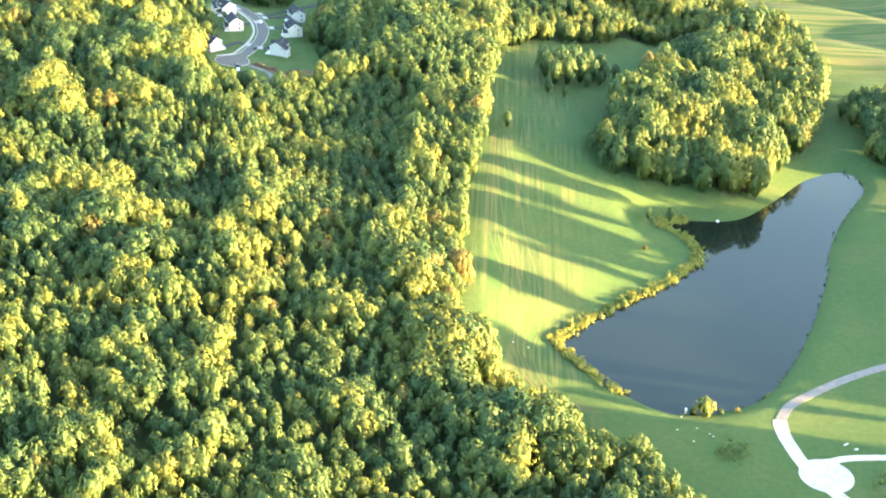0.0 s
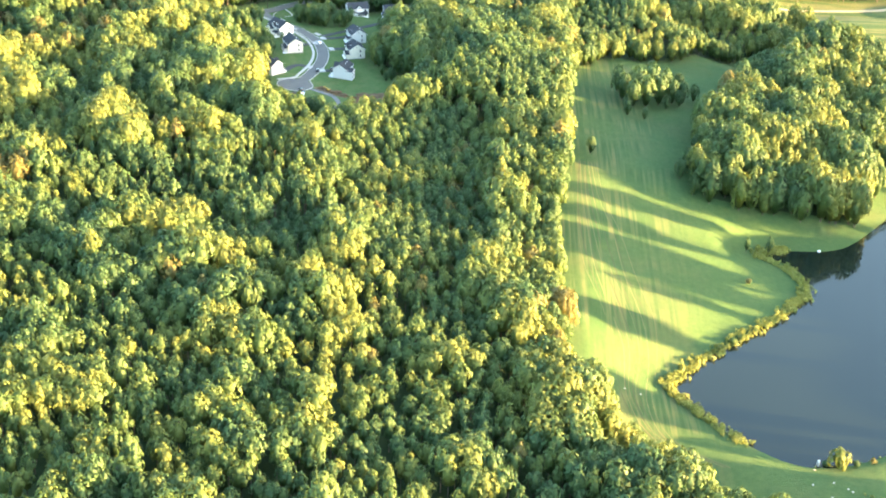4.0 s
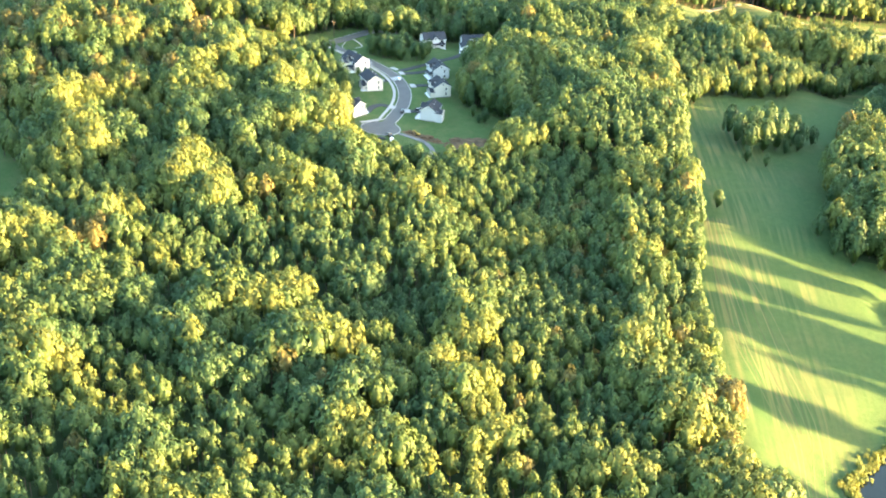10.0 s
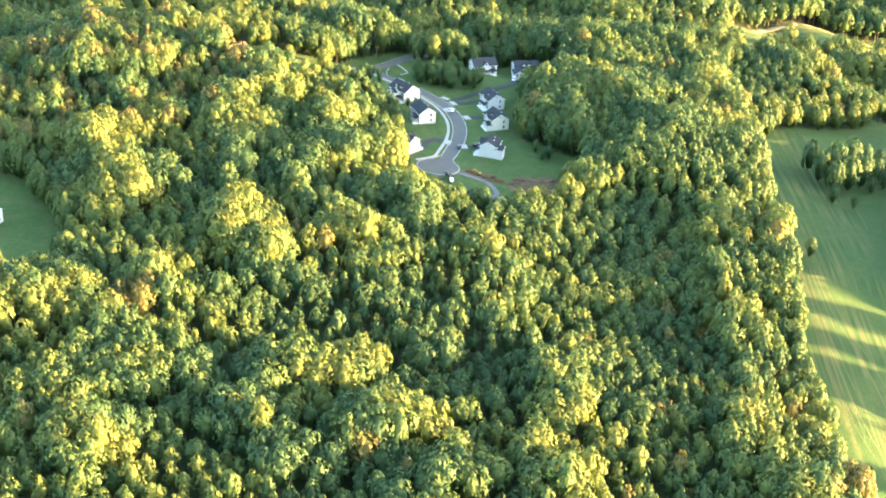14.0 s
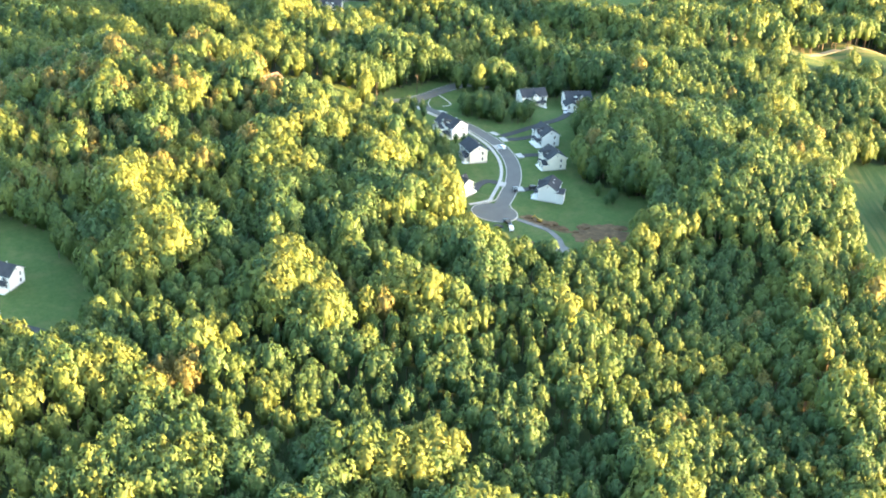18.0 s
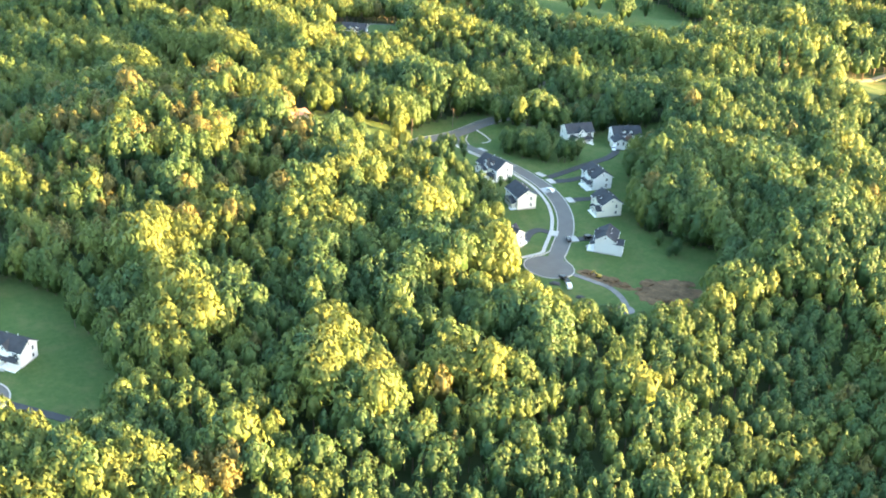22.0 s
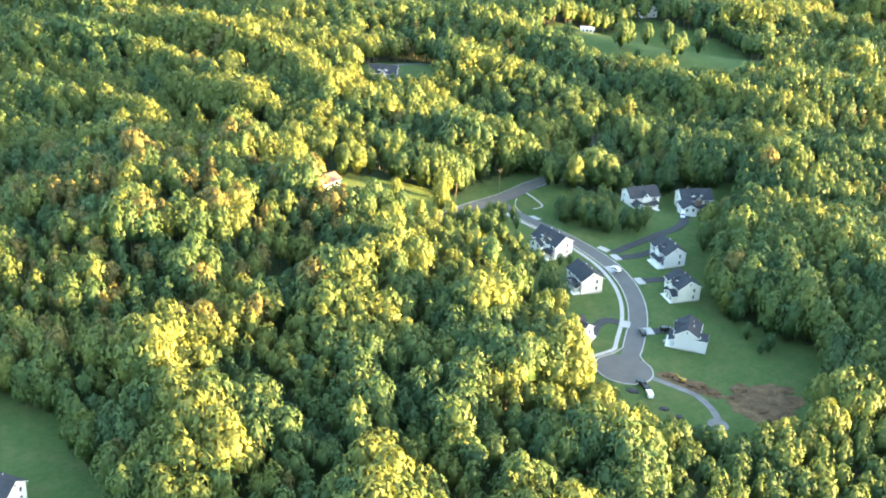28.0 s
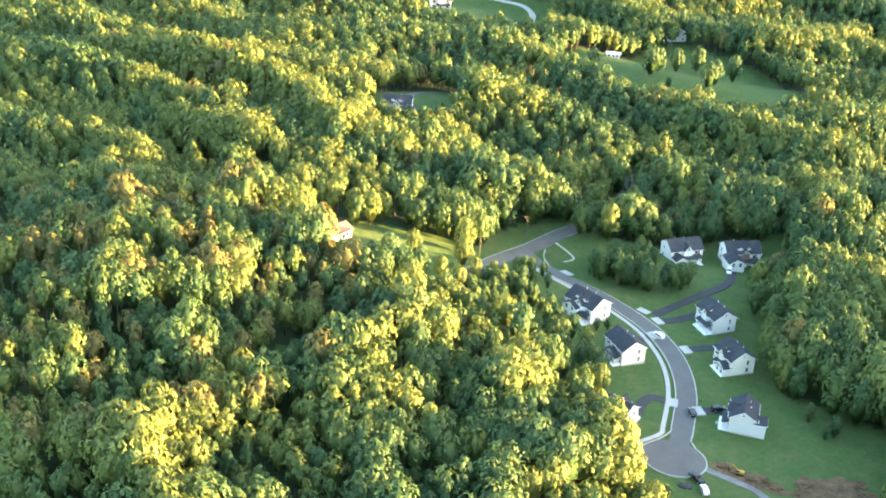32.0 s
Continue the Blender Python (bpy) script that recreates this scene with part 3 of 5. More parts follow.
# ---- trees ----
def crown_clumps(rng, n, radius, bottom, top, lobes, size, taper=0.0):
    """Leaf sprays of one crown: they clothe upright tufts, the highest in the middle, a lower tier round it, over a solid heart."""
    tall = top - bottom
    mid, half = (bottom + top) / 2, tall / 2
    cen, axes = [], []
    for i in range(lobes):
        low = i > lobes * 0.62
        a = i * 2.399 + rng.uniform(-0.35, 0.35)
        q = rng.uniform(0.66, 0.86) if low else 0.74 * math.sqrt(i / (lobes * 0.62)) * rng.uniform(0.85, 1.1)
        crest = (rng.uniform(0.46, 0.70) if low else 1 - 0.34 * q ** 1.5 - 0.35 * taper * q - rng.uniform(0, 0.07)) * tall
        wide = radius * rng.uniform(0.30, 0.43) * (1 - 0.25 * taper)
        long_ = min(wide * rng.uniform(1.5, 2.1), crest * 0.5)
        q *= 1 - (0.0 if low else 0.3 * taper)
        cen.append((math.cos(a) * q * radius, math.sin(a) * q * radius, bottom + crest - long_))
        axes.append((wide, wide, long_))
    cen, axes = np.array(cen), np.array(axes)
    area = axes[:, 0] * axes[:, 2]
    pick = rng.choice(len(cen), n * 3, p=area / area.sum())
    v = rng.normal(size=(n * 3, 3))
    v[:, 2] += 0.35
    out = cen[pick] * np.array([1, 1, 0])
    v = v / np.linalg.norm(v, axis=1)[:, None] + 0.5 * out / (np.linalg.norm(out, axis=1)[:, None] + 0.6)
    v /= np.linalg.norm(v, axis=1)[:, None]
    p = cen[pick] + v * axes[pick] * rng.uniform(0.88, 1.08, n * 3)[:, None]
    # only the outer skin of the tufts bears sprays
    buried = (((p[:, None] - cen[None]) / axes[None]) ** 2).sum(2)
    buried[np.arange(n * 3), pick] = 9
    open_ = np.argsort(buried.min(1) < 0.75, kind="stable")[:n]
    p, v, pick = p[open_], v[open_], pick[open_]
    top_first = np.argsort(-p[:, 2] + rng.uniform(0, 4.0, n))
    p, v, pick = p[top_first], v[top_first], pick[top_first]
    round_ = v / axes[pick]
    round_ /= np.linalg.norm(round_, axis=1)[:, None]
    nrm = round_ + rng.normal(size=(n, 3)) * 0.30
    nrm /= np.linalg.norm(nrm, axis=1)[:, None]
    upward = np.array([0, 0, 1.0]) + rng.normal(size=(n, 3)) * 0.30
    t = upward - nrm * (upward * nrm).sum(1)[:, None]
    t /= np.linalg.norm(t, axis=1)[:, None] + 1e-6
    b_ = np.cross(nrm, t)
    s = size * rng.uniform(0.65, 1.25, n)[:, None]
    k = rng.uniform(0.75, 1.1, (4, n, 1)) * np.array([1.5, 0.60, 1.15, 0.60])[:, None, None]
    ring = np.linspace(0, 2 * math.pi, 7)
    lev = [(-0.95, 0.28), (-0.45, 0.60), (0.10, 0.52), (0.42, 0.36), (0.70, 0.08)]
    core = []
    lump = {(round(h_, 2), i % 6): rng.uniform(0.80, 1.15) for h_, _ in lev for i in range(6)}
    for (h0, q0), (h1, q1) in zip(lev, lev[1:]):
        for i, (a0, a1) in enumerate(zip(ring, ring[1:])):
            core.append([(math.cos(a_) * q_ * radius * (1 - taper * 0.5 * (h_ + 1) / 2), math.sin(a_) * q_ * radius * (1 - taper * 0.5 * (h_ + 1) / 2), mid + h_ * half * 0.92) for a_, h_, q_ in ((a0, h0, q0 * lump[round(h0, 2), i]), (a1, h0, q0 * lump[round(h0, 2), (i + 1) % 6]), (a1, h1, q1 * lump[round(h1, 2), (i + 1) % 6]), (a0, h1, q1 * lump[round(h1, 2), i]))])
    core = halved(np.array(core))
    quads = np.concatenate([core, skin(p, t, b_, s, k)])
    swell = quads - np.array([0, 0, mid])
    swell[..., 2] *= radius / half * 1.1
    swell /= np.linalg.norm(swell, axis=-1, keepdims=True) + 1e-6
    lobe = np.concatenate([swell[: len(core)], (quads[len(core) :] - (cen[pick] - v * 0.1 * axes[pick])[:, None]) / axes[pick][:, None] ** 1.5])
    lobe /= np.linalg.norm(lobe, axis=-1, keepdims=True) + 1e-6
    own = np.concatenate([swell[: len(core)], np.repeat(nrm[:, None], 3, 1)])
    nor = 0.26 * swell + 0.60 * lobe + 0.18 * own
    return quads, nor / np.linalg.norm(nor, axis=-1, keepdims=True)


def skin(p, t, b_, s, k):
    """One three-cornered spray of leaves for each clump."""
    return np.stack([p + t * s * k[0], p - t * s * 0.7 * k[2] + b_ * s * k[3], p - t * s * 0.7 * k[2] - b_ * s * k[1]], 1)


def trunk_quads(rng, h, r):
    """A tapered six-sided trunk with three limbs."""
    qs = []

    def tube(a, b_, ra, rb, n=6):
        a, b_ = np.array(a, float), np.array(b_, float)
        d = (b_ - a) / np.linalg.norm(b_ - a)
        u = np.cross(d, (0.3, 1, 0.2))
        u /= np.linalg.norm(u)
        v = np.cross(d, u)
        an = np.arange(n + 1) * 2 * math.pi / n
        ring = np.cos(an)[:, None] * u + np.sin(an)[:, None] * v
        for i in range(n):
            qs.append([a + ring[i] * ra, a + ring[i + 1] * ra, b_ + ring[i + 1] * rb, b_ + ring[i] * rb])

    tube((0, 0, -0.8), (0.1, 0, h * 0.55), r, r * 0.62)
    tube((0.1, 0, h * 0.55), (0.2, 0.1, h * 0.85), r * 0.62, r * 0.25)
    for i in range(3):
        a = i * 2.1 + rng.uniform(0, 1)
        z = h * rng.uniform(0.38, 0.55)
        tube((0.08, 0, z), (math.cos(a) * h * 0.14, math.sin(a) * h * 0.14, z + h * 0.16), r * 0.4, r * 0.16, 4)
    return np.array(qs)


rng = np.random.default_rng(7)
KINDS = {"broad": [], "tall": [], "pine": [], "bush": [], "skirted": []}
for i in range(6):
    KINDS["broad"].append((crown_clumps(rng, 420, 4.9, 4.0, 20.5, 13, 0.64), trunk_quads(rng, 20, 0.34)))
    KINDS["tall"].append((crown_clumps(rng, 380, 4.25, 4.0, 21.5, 11, 0.62, 0.22), trunk_quads(rng, 21, 0.30)))
    KINDS["pine"].append((crown_clumps(rng, 310, 3.6, 4.0, 20.5, 10, 0.57, 0.50), trunk_quads(rng, 20, 0.24)))
    KINDS["skirted"].append((crown_clumps(rng, 560, 4.6, 0.6, 19.5, 19, 0.66), trunk_quads(rng, 18, 0.3)))
    KINDS["bush"].append((crown_clumps(rng, 230, 2.5, 0.3, 5.0, 10, 0.46, 0.15), trunk_quads(rng, 5, 0.14)))


def field_noise(x, y, size, seed):
    return np.array([noise.noise((a / size, b_ / size, seed)) for a, b_ in zip(x, y)])


xs, ys = np.meshgrid(np.arange(-380, 520, 6.7), np.arange(-490, 640, 5.8))
xs[1::2] += 3.35
xs, ys = (xs + rng.uniform(-2.9, 2.9, xs.shape)).ravel(), (ys + rng.uniform(-2.7, 2.7, ys.shape)).ravel()
# the stretch of land that lies under the flight, and the unseen belt past x 440
seen = ((ys > -415) | (xs > 440)) & (xs > np.interp(ys, [-430, -394, -244, -55, 456, 640], [0, -15, -142, -195, -350, -420]) - 24)
seen &= (xs < np.interp(ys, [-490, -332, -60, 305, 466, 620], [515, 515, 515, 460, 345, 262]) + 14) & (ys < 490 + 0.24 * (xs + 350))
deep = open_ground(xs, ys)
lane = ys + 0.1436 * (xs - 480)
# lanes left treeless in the unseen belt, so that strips of sun reach the meadow
slots_open = [(-147, -139), (-172, -157), (-188, -181), (-222, -216), (-253, -226), (-300, -261), (-315, -307), (-325, -317), (-338, -325)]
gap = (xs > 405) & (ys < -60) & np.any([(lane > lo) & (lane < hi) for lo, hi in slots_open], 0)
gap |= inside(xs, ys, GROVE) & (line_dist(xs, ys, np.array([(258, 60), (270, 40), (289, 18), (302, -9), (314, -42), (318, -60)], float), False) < 5.5)
keep = seen & (deep > 2.0) & ~gap
xs, ys, deep = xs[keep], ys[keep], deep[keep]
zs = ground_z(xs, ys)
drift = field_noise(xs, ys, 46, 3.1)
clan = field_noise(xs, ys, 21, 5.5)
tint = field_noise(xs, ys, 30, 9.7) + rng.normal(0, 0.22, len(xs))
pines = np.exp(-(((xs + 15) / 60) ** 2 + ((ys + 150) / 42) ** 2)) > 0.45
kinds = np.where(pines & (rng.uniform(size=len(xs)) < 0.75) | (rng.uniform(size=len(xs)) < 0.10), "pine", np.where(clan + rng.normal(0, 0.25, len(xs)) > -0.05, "broad", "tall"))
kinds = np.where(inside(xs, ys, SHADE_BELT), "pine", kinds)
kinds = np.where((deep < 13) & (xs < 450) & (rng.uniform(size=len(xs)) < 0.97), "skirted", kinds)
# stands of tall trees that rise over the canopy and catch the low sun: centre and reach
TALL_WEST = [(-154, -56, 12), (-142, -72, 13), (-92, 25, 17), (-124, 69, 11), (-103, 52, 9), (-189, 86, 10), (-205, 68, 12), (-184, 23, 14), (-171, 102, 13), (-153, 121, 10),
             (-58, -12, 13), (-28, -21, 14), (-49, -42, 13), (-106, 5, 11), (-144, -36, 11), (-131, -17, 13), (-131, -95, 13), (-154, -58, 10), (-25, -78, 14), (-14, -93, 10), (-87, -119, 12),
             (-64, -139, 13), (-33, -120, 13), (-22, -148, 12), (-137, -176, 16), (-104, -166, 11)]
TALL_EAST = [(19, -105, 12), (19, -154, 9), (99, 71, 16), (83, 55, 12), (136, 97, 14), (-39, -206, 14), (42, -210, 13), (-20, -232, 14), (-66, -234, 10), (-104, -250, 13), (-29, -193, 9),
             (143, -80, 11), (95, 88, 18), (110, 12, 12), (102, -206, 11), (122, -246, 13), (105, -141, 12), (89, -279, 12), (142, -296, 14), (168, -334, 13), (38, -250, 12), (-5, -264, 12)]
CRESTS = [[(-274, 237), (-253, 234), (-235, 233), (-221, 227), (-202, 218), (-171, 199)], [(-255, 169), (-236, 162), (-224, 168), (-210, 159), (-194, 141)], [(-250, 292), (-219, 273), (-199, 264), (-175, 251), (-153, 237), (-135, 215), (-121, 183)],
          [(-188, 185), (-173, 172), (-158, 165), (-150, 154)], [(-162, 88), (-153, 100), (-142, 92)], [(-209, 111), (-196, 107), (-183, 103)], [(37, 253), (60, 239), (76, 225), (99, 218)], [(107, 423), (138, 427), (152, 417)]]
TALL_FAR = [(-256, 184, 9), (-222, 180, 13), (-244, 241, 14), (-206, 244, 14), (-157, 182, 12), (-147, 236, 14), (-119, 215, 10), (-115, 274, 10), (-82, 284, 10), (-63, 265, 10), (-31, 327, 14),
            (-59, 154, 13), (-75, 120, 10), (-96, 163, 12), (-121, 155, 12), (150, 207, 16), (75, 214, 10), (36, 143, 8)]
rise = np.zeros(len(xs))
for cx, cy, r in TALL_WEST + TALL_EAST + TALL_FAR:
    rise = np.maximum(rise, np.exp(-(((xs - cx) ** 2 + (ys - cy) ** 2) / (r * 0.95) ** 2) ** 1.5))
# crests of the far hills bear the tallest trees; the slopes between stay low and shaded
ranges = (ys > 95) & (xs < -70) | (ys > 200) & (xs < 160)
crest = np.zeros(len(xs))
for line in CRESTS:
    crest = np.maximum(crest, np.exp(-(line_dist(xs, ys, np.array(line, float), False) / 9.0) ** 2))
rise = np.where(ranges, np.maximum(crest, 0.45 * rise), rise)
kinds = np.where((rise > 0.4) & (deep >= 13), "broad", kinds)
# an uneven canopy: clans of tall trees stand over a lower storey
scale = 0.76 + 0.08 * drift + 0.28 * np.clip((clan - 0.05) / 0.16, 0, 1) + 0.34 * rise + rng.normal(0, 0.035, len(xs))
scale -= np.where(ranges, 0.22 * np.clip((clan - 0.05) / 0.16, 0, 1) - 0.10 * crest, 0)
scale += np.where(rng.uniform(size=len(xs)) < 0.04, rng.uniform(0.12, 0.26, len(xs)), 0)
# a shaded hollow of even height behind the tall trees of the meadow's edge, and a ridge beyond the yards
HOLLOW = np.array([(30, -66), (58, -48), (90, -44), (106, -44), (106, -100), (106, -200), (96, -206), (62, -196), (40, -150), (16, -100), (-4, -90), (-10, -76)], float)
scale = np.where(inside(xs, ys, HOLLOW), np.minimum(scale, 0.78 + 0.08 * drift + 0.05 * clan), scale)
kinds = np.where(inside(xs, ys, HOLLOW) & (kinds == "pine") & (xs > 25), "broad", kinds)
scale = np.where((xs > 107) & (xs < 154) & (ys > -260) & (ys < 40), np.maximum(scale, np.clip(0.80 + (152 - xs) * 0.0045 + 0.28 * clan + 0.12 * drift, 0.72, 1.25)), scale)
scale = np.where((xs > 55) & (xs < 150) & (ys > -40) & (ys < 150), np.clip(scale, 0.86, 2) + 0.08, scale)
scale = np.where(inside(xs, ys, GROVE), scale * 1.34, np.where((xs > 152) & (xs < 300) & (ys > 40) & (ys < 150), np.minimum(scale, 0.74), scale))
scale = np.clip(np.where(pines, np.clip(scale, 0.7, 0.98), scale), 0.5, 1.38)
scale = np.where(np.hypot(xs + 60, ys - 66) < 19, np.minimum(scale, 0.5), scale)
# young growth on the street's western side, up to the tall stand
YOUNG = np.array([(-70, 72), (-57, 43), (-38, 25), (-26, -2), (-20, -22), (-8, -10), (-20, 40), (-40, 60), (-56, 100)], float)
scale = np.where(inside(xs, ys, YOUNG), np.minimum(scale, 0.46), scale)
# added belt trees are oversized so their shadows reach far enough
scale = np.where(inside(xs, ys, SHADE_BELT), 1.6, scale)
spin = rng.uniform(0, 6.283, len(xs))
rust = np.exp(-(((xs + 185) / 75) ** 2 + ((ys - 30) / 75) ** 2)) > 0.3
# paler leaves to the west and north put missing haze and sunlight into colour
tint += 0.22 * (xs < -110) + 0.12 * (ys > 170)
# tall stands turn yellow-green sooner, which paints extra sun on their crowns
slot = np.where(tint + 0.35 * rise > 0.30, 2, np.where(tint < -0.16, 1, 0))
slot = np.where(rust & (rng.uniform(size=len(xs)) < 0.22), 3, slot)
slot = np.where(rng.uniform(size=len(xs)) < 0.012, 3, slot)
for cx, cy in ((143, -79), (138, -232), (-112, -172)):
    slot = np.where(np.hypot(xs - cx, ys - cy) < 8, 3, slot)
which = rng.integers(0, 6, len(xs))
LEAVES = [LEAF_GREEN, LEAF_DEEP, LEAF_LIME, LEAF_RUST]
LEAF_WORD = ["mid-green", "deep green", "yellow-green", "russet"]

# trees along the clearings, each a thing of its own
order = np.argsort(deep + 3 * np.hypot((xs - 60) / 400, (ys + 100) / 400))
single = set(order[:122].tolist())
shared = {}


def tree_mesh(kind, i, leaf):
    key = (kind, i, leaf)
    if key not in shared:
        crown, trunk = KINDS[kind][i]
        shared[key] = (fast_mesh("crown", crown[0], 3, [LEAVES[leaf]], None, crown[1]), fast_mesh("trunk", trunk, 4, [BARK]))
    return shared[key]


def plant(kind, i, leaf, x, y, size, turn, label="", name="tree", group="trees along the clearings", sink=0.0):
    crown, trunk = tree_mesh(kind, i, leaf)
    root = new(name)
    root.matrix_world = Matrix.Translation((x, y, gz(x, y) - sink)) @ Matrix.Rotation(turn, 4, "Z") @ Matrix.Scale(size, 4)
    for nm, me in (("trunk", trunk), ("crown", crown)):
        new(nm, me).parent = root
    words = {"broad": "broad rounded", "tall": "tall narrow", "pine": "slender pointed", "bush": "low bushy", "skirted": "leafy round"}[kind]
    return tagged(root, label or f"{words} {LEAF_WORD[leaf]} tree at the wood's edge", "tree" if kind != "bush" else "bush", group)


for i in single:
    plant(kinds[i], int(which[i]), int(slot[i]), float(xs[i]), float(ys[i]), float(scale[i]), float(spin[i]))


def grown(quads, k):
    mid = quads.mean(1, keepdims=True)
    return mid + (quads - mid) * k


def forest(name, ids, label, share, swell=1.0, every=1):
    """Many trees joined into one mesh of leaf clumps and trunks."""
    parts, slots, turned = [], [], []
    for k in KINDS:
        for v in range(6):
            sel = np.array([i for i in ids if kinds[i] == k and which[i] == v])
            if not len(sel):
                continue
            (crown, nor), trunk = KINDS[k][v]
            n = 48 + int((len(crown) - 48) * share)
            body = np.r_[6:24, 30:48] if share < 0.9 else np.arange(48)
            crown, nor = np.concatenate([crown[body], grown(crown[48:n:every], swell)]), np.concatenate([nor[body], nor[48:n:every]])
            stem = halved(trunk[:6])
            stem_n = stem - stem.mean((0, 1))
            stem_n[..., 2] = 0.01
            stem_n /= np.linalg.norm(stem_n, axis=-1, keepdims=True)
            for quads, ns, leaf in ((crown, nor, True), (stem, stem_n, False)):
                c, s = np.cos(spin[sel])[:, None, None], np.sin(spin[sel])[:, None, None]
                sc = scale[sel][:, None, None]
                q = quads[None]
                parts.append(np.stack([(q[..., 0] * c - q[..., 1] * s) * sc + xs[sel][:, None, None], (q[..., 0] * s + q[..., 1] * c) * sc + ys[sel][:, None, None],
                                       q[..., 2] * sc + zs[sel][:, None, None]], -1).reshape(-1, 3, 3).astype(np.float32))
                q = ns[None]
                turned.append(np.stack([q[..., 0] * c - q[..., 1] * s, q[..., 0] * s + q[..., 1] * c, q[..., 2] + 0 * c], -1).reshape(-1, 3, 3).astype(np.float32))
                slots.append(np.repeat(slot[sel] if leaf else np.full(len(sel), 4), len(quads)))
    me = fast_mesh(name, np.concatenate(parts), 3, LEAVES + [BARK], np.concatenate(slots), np.concatenate(turned))
    return tagged(new(name, me), label, "forest", kind="stuff")


# the unseen shade belt is joined into the first two meshes
rest = [i for i in range(len(xs)) if i not in single]
forest("forest_margin", [i for i in rest if ys[i] < 230 and deep[i] < 11], "woodland margin of mixed green trees around the clearings", 0.95)
forest("forest", [i for i in rest if ys[i] < 230 and deep[i] >= 11], "dense mixed green woodland with sunlit yellow-green crowns", 0.66)
forest("far_forest", [i for i in rest if ys[i] >= 230], "distant green woodland behind the houses", 0.60, 1.65, 3)

# ---- houses ----
def part(name, bm, mat, parent, label="", smooth=False):
    """Links a bmesh as one mesh under a thing or a part."""
    bmesh.ops.recalc_face_normals(bm, faces=bm.faces)
    me = bpy.data.meshes.new(name)
    bm.to_mesh(me), bm.free()
    me.materials.append(mat)
    if smooth:
        me.polygons.foreach_set("use_smooth", np.ones(len(me.polygons), bool))
    ob = new(name, me)
    ob.parent = parent
    return tagged(ob, label) if label else ob


def box(bm, x0, x1, y0, y1, z0, z1, m=None, bevel=0.0):
    r = bmesh.ops.create_cube(bm, size=1, matrix=(m or Matrix()) @ Matrix.Translation(((x0 + x1) / 2, (y0 + y1) / 2, (z0 + z1) / 2)) @ Matrix.Diagonal((x1 - x0, y1 - y0, z1 - z0, 1)))
    if bevel:
        bmesh.ops.bevel(bm, geom=list({e for v in r["verts"] for e in v.link_edges}), offset=bevel, segments=2, affect="EDGES")
    return bm


def boxed(*a, **k):
    return box(bmesh.new(), *a, **k)


def prism(bm, outline, y0, y1, m=None):
    """An outline in x, z drawn out along y."""
    m = m or Matrix()
    a = [bm.verts.new(m @ Vector((x, y0, z))) for x, z in outline]
    b_ = [bm.verts.new(m @ Vector((x, y1, z))) for x, z in outline]
    bm.faces.new(a), bm.faces.new(b_[::-1])
    for i in range(len(a)):
        j = (i + 1) % len(a)
        bm.faces.new((a[i], b_[i], b_[j], a[j]))
    return bm


def gabled(root, w, d, h, rh, siding, roofing, m=None, wall="wall", over=0.45, base=-1.0, roof="roof"):
    """A gabled volume with its ridge along its own y: wall, two roof slopes, ridge cap, fascia boards."""
    m = m or Matrix()
    part(wall, prism(bmesh.new(), [(-w / 2, base), (w / 2, base), (w / 2, h), (0, h + rh), (-w / 2, h)], -d / 2, d / 2, m), siding, root)
    k = rh / (w / 2)
    lo = h - over * k
    rf = None
    for s in (-1, 1):
        x = s * (w / 2 + over)
        o = part(roof, prism(bmesh.new(), [(0, h + rh + 0.03), (x, lo + 0.03), (x, lo + 0.22), (0, h + rh + 0.22)], -d / 2 - over, d / 2 + over, m), roofing, root)
        rf = rf or o
    part("ridge_cap", prism(bmesh.new(), [(-0.22, h + rh + 0.10), (0, h + rh + 0.19), (0.22, h + rh + 0.10), (0.22, h + rh + 0.16), (0, h + rh + 0.27), (-0.22, h + rh + 0.16)], -d / 2 - over, d / 2 + over, m), roofing, rf)
    for s in (-1, 1):
        y = s * (d / 2 + over)
        for t in (-1, 1):
            x = t * (w / 2 + over)
            part("fascia", prism(bmesh.new(), [(0, h + rh - 0.14), (x, lo - 0.14), (x, lo + 0.025), (0, h + rh + 0.025)], y - 0.05, y + 0.05, m), TRIM, root)
    for s in (-1, 1):
        x = s * (w / 2 + over)
        part("gutter", prism(bmesh.new(), [(x, lo - 0.1), (x + s * 0.14, lo - 0.04), (x + s * 0.14, lo + 0.08), (x, lo + 0.08)], -d / 2 - over, d / 2 + over, m), TRIM, rf)


def window(root, m, w=0.95, h=1.45, shutters=None):
    """A sash window on a wall; m puts its centre on the wall, its own -y pointing out."""
    bm = bmesh.new()
    for x0, x1, z0, z1 in ((-w / 2 - 0.09, -w / 2, -h / 2 - 0.09, h / 2 + 0.09), (w / 2, w / 2 + 0.09, -h / 2 - 0.09, h / 2 + 0.09), (-w / 2, w / 2, h / 2, h / 2 + 0.09), (-w / 2, w / 2, -h / 2 - 0.09, -h / 2), (-w / 2, w / 2, -0.03, 0.03)):
        box(bm, x0, x1, -0.07, 0.02, z0, z1, m)
    fr = part("window", bm, TRIM, root, "white-framed sash window")
    part("pane", boxed(-w / 2, w / 2, -0.03, 0.0, -h / 2, h / 2, m), GLASS_DARK, fr, "dark glass pane")
    if shutters:
        for s in (-1, 1):
            part("shutter", boxed(s * (w / 2 + 0.3) - 0.2, s * (w / 2 + 0.3) + 0.2, -0.06, 0.0, -h / 2, h / 2, m), shutters, root, "dark window shutter")


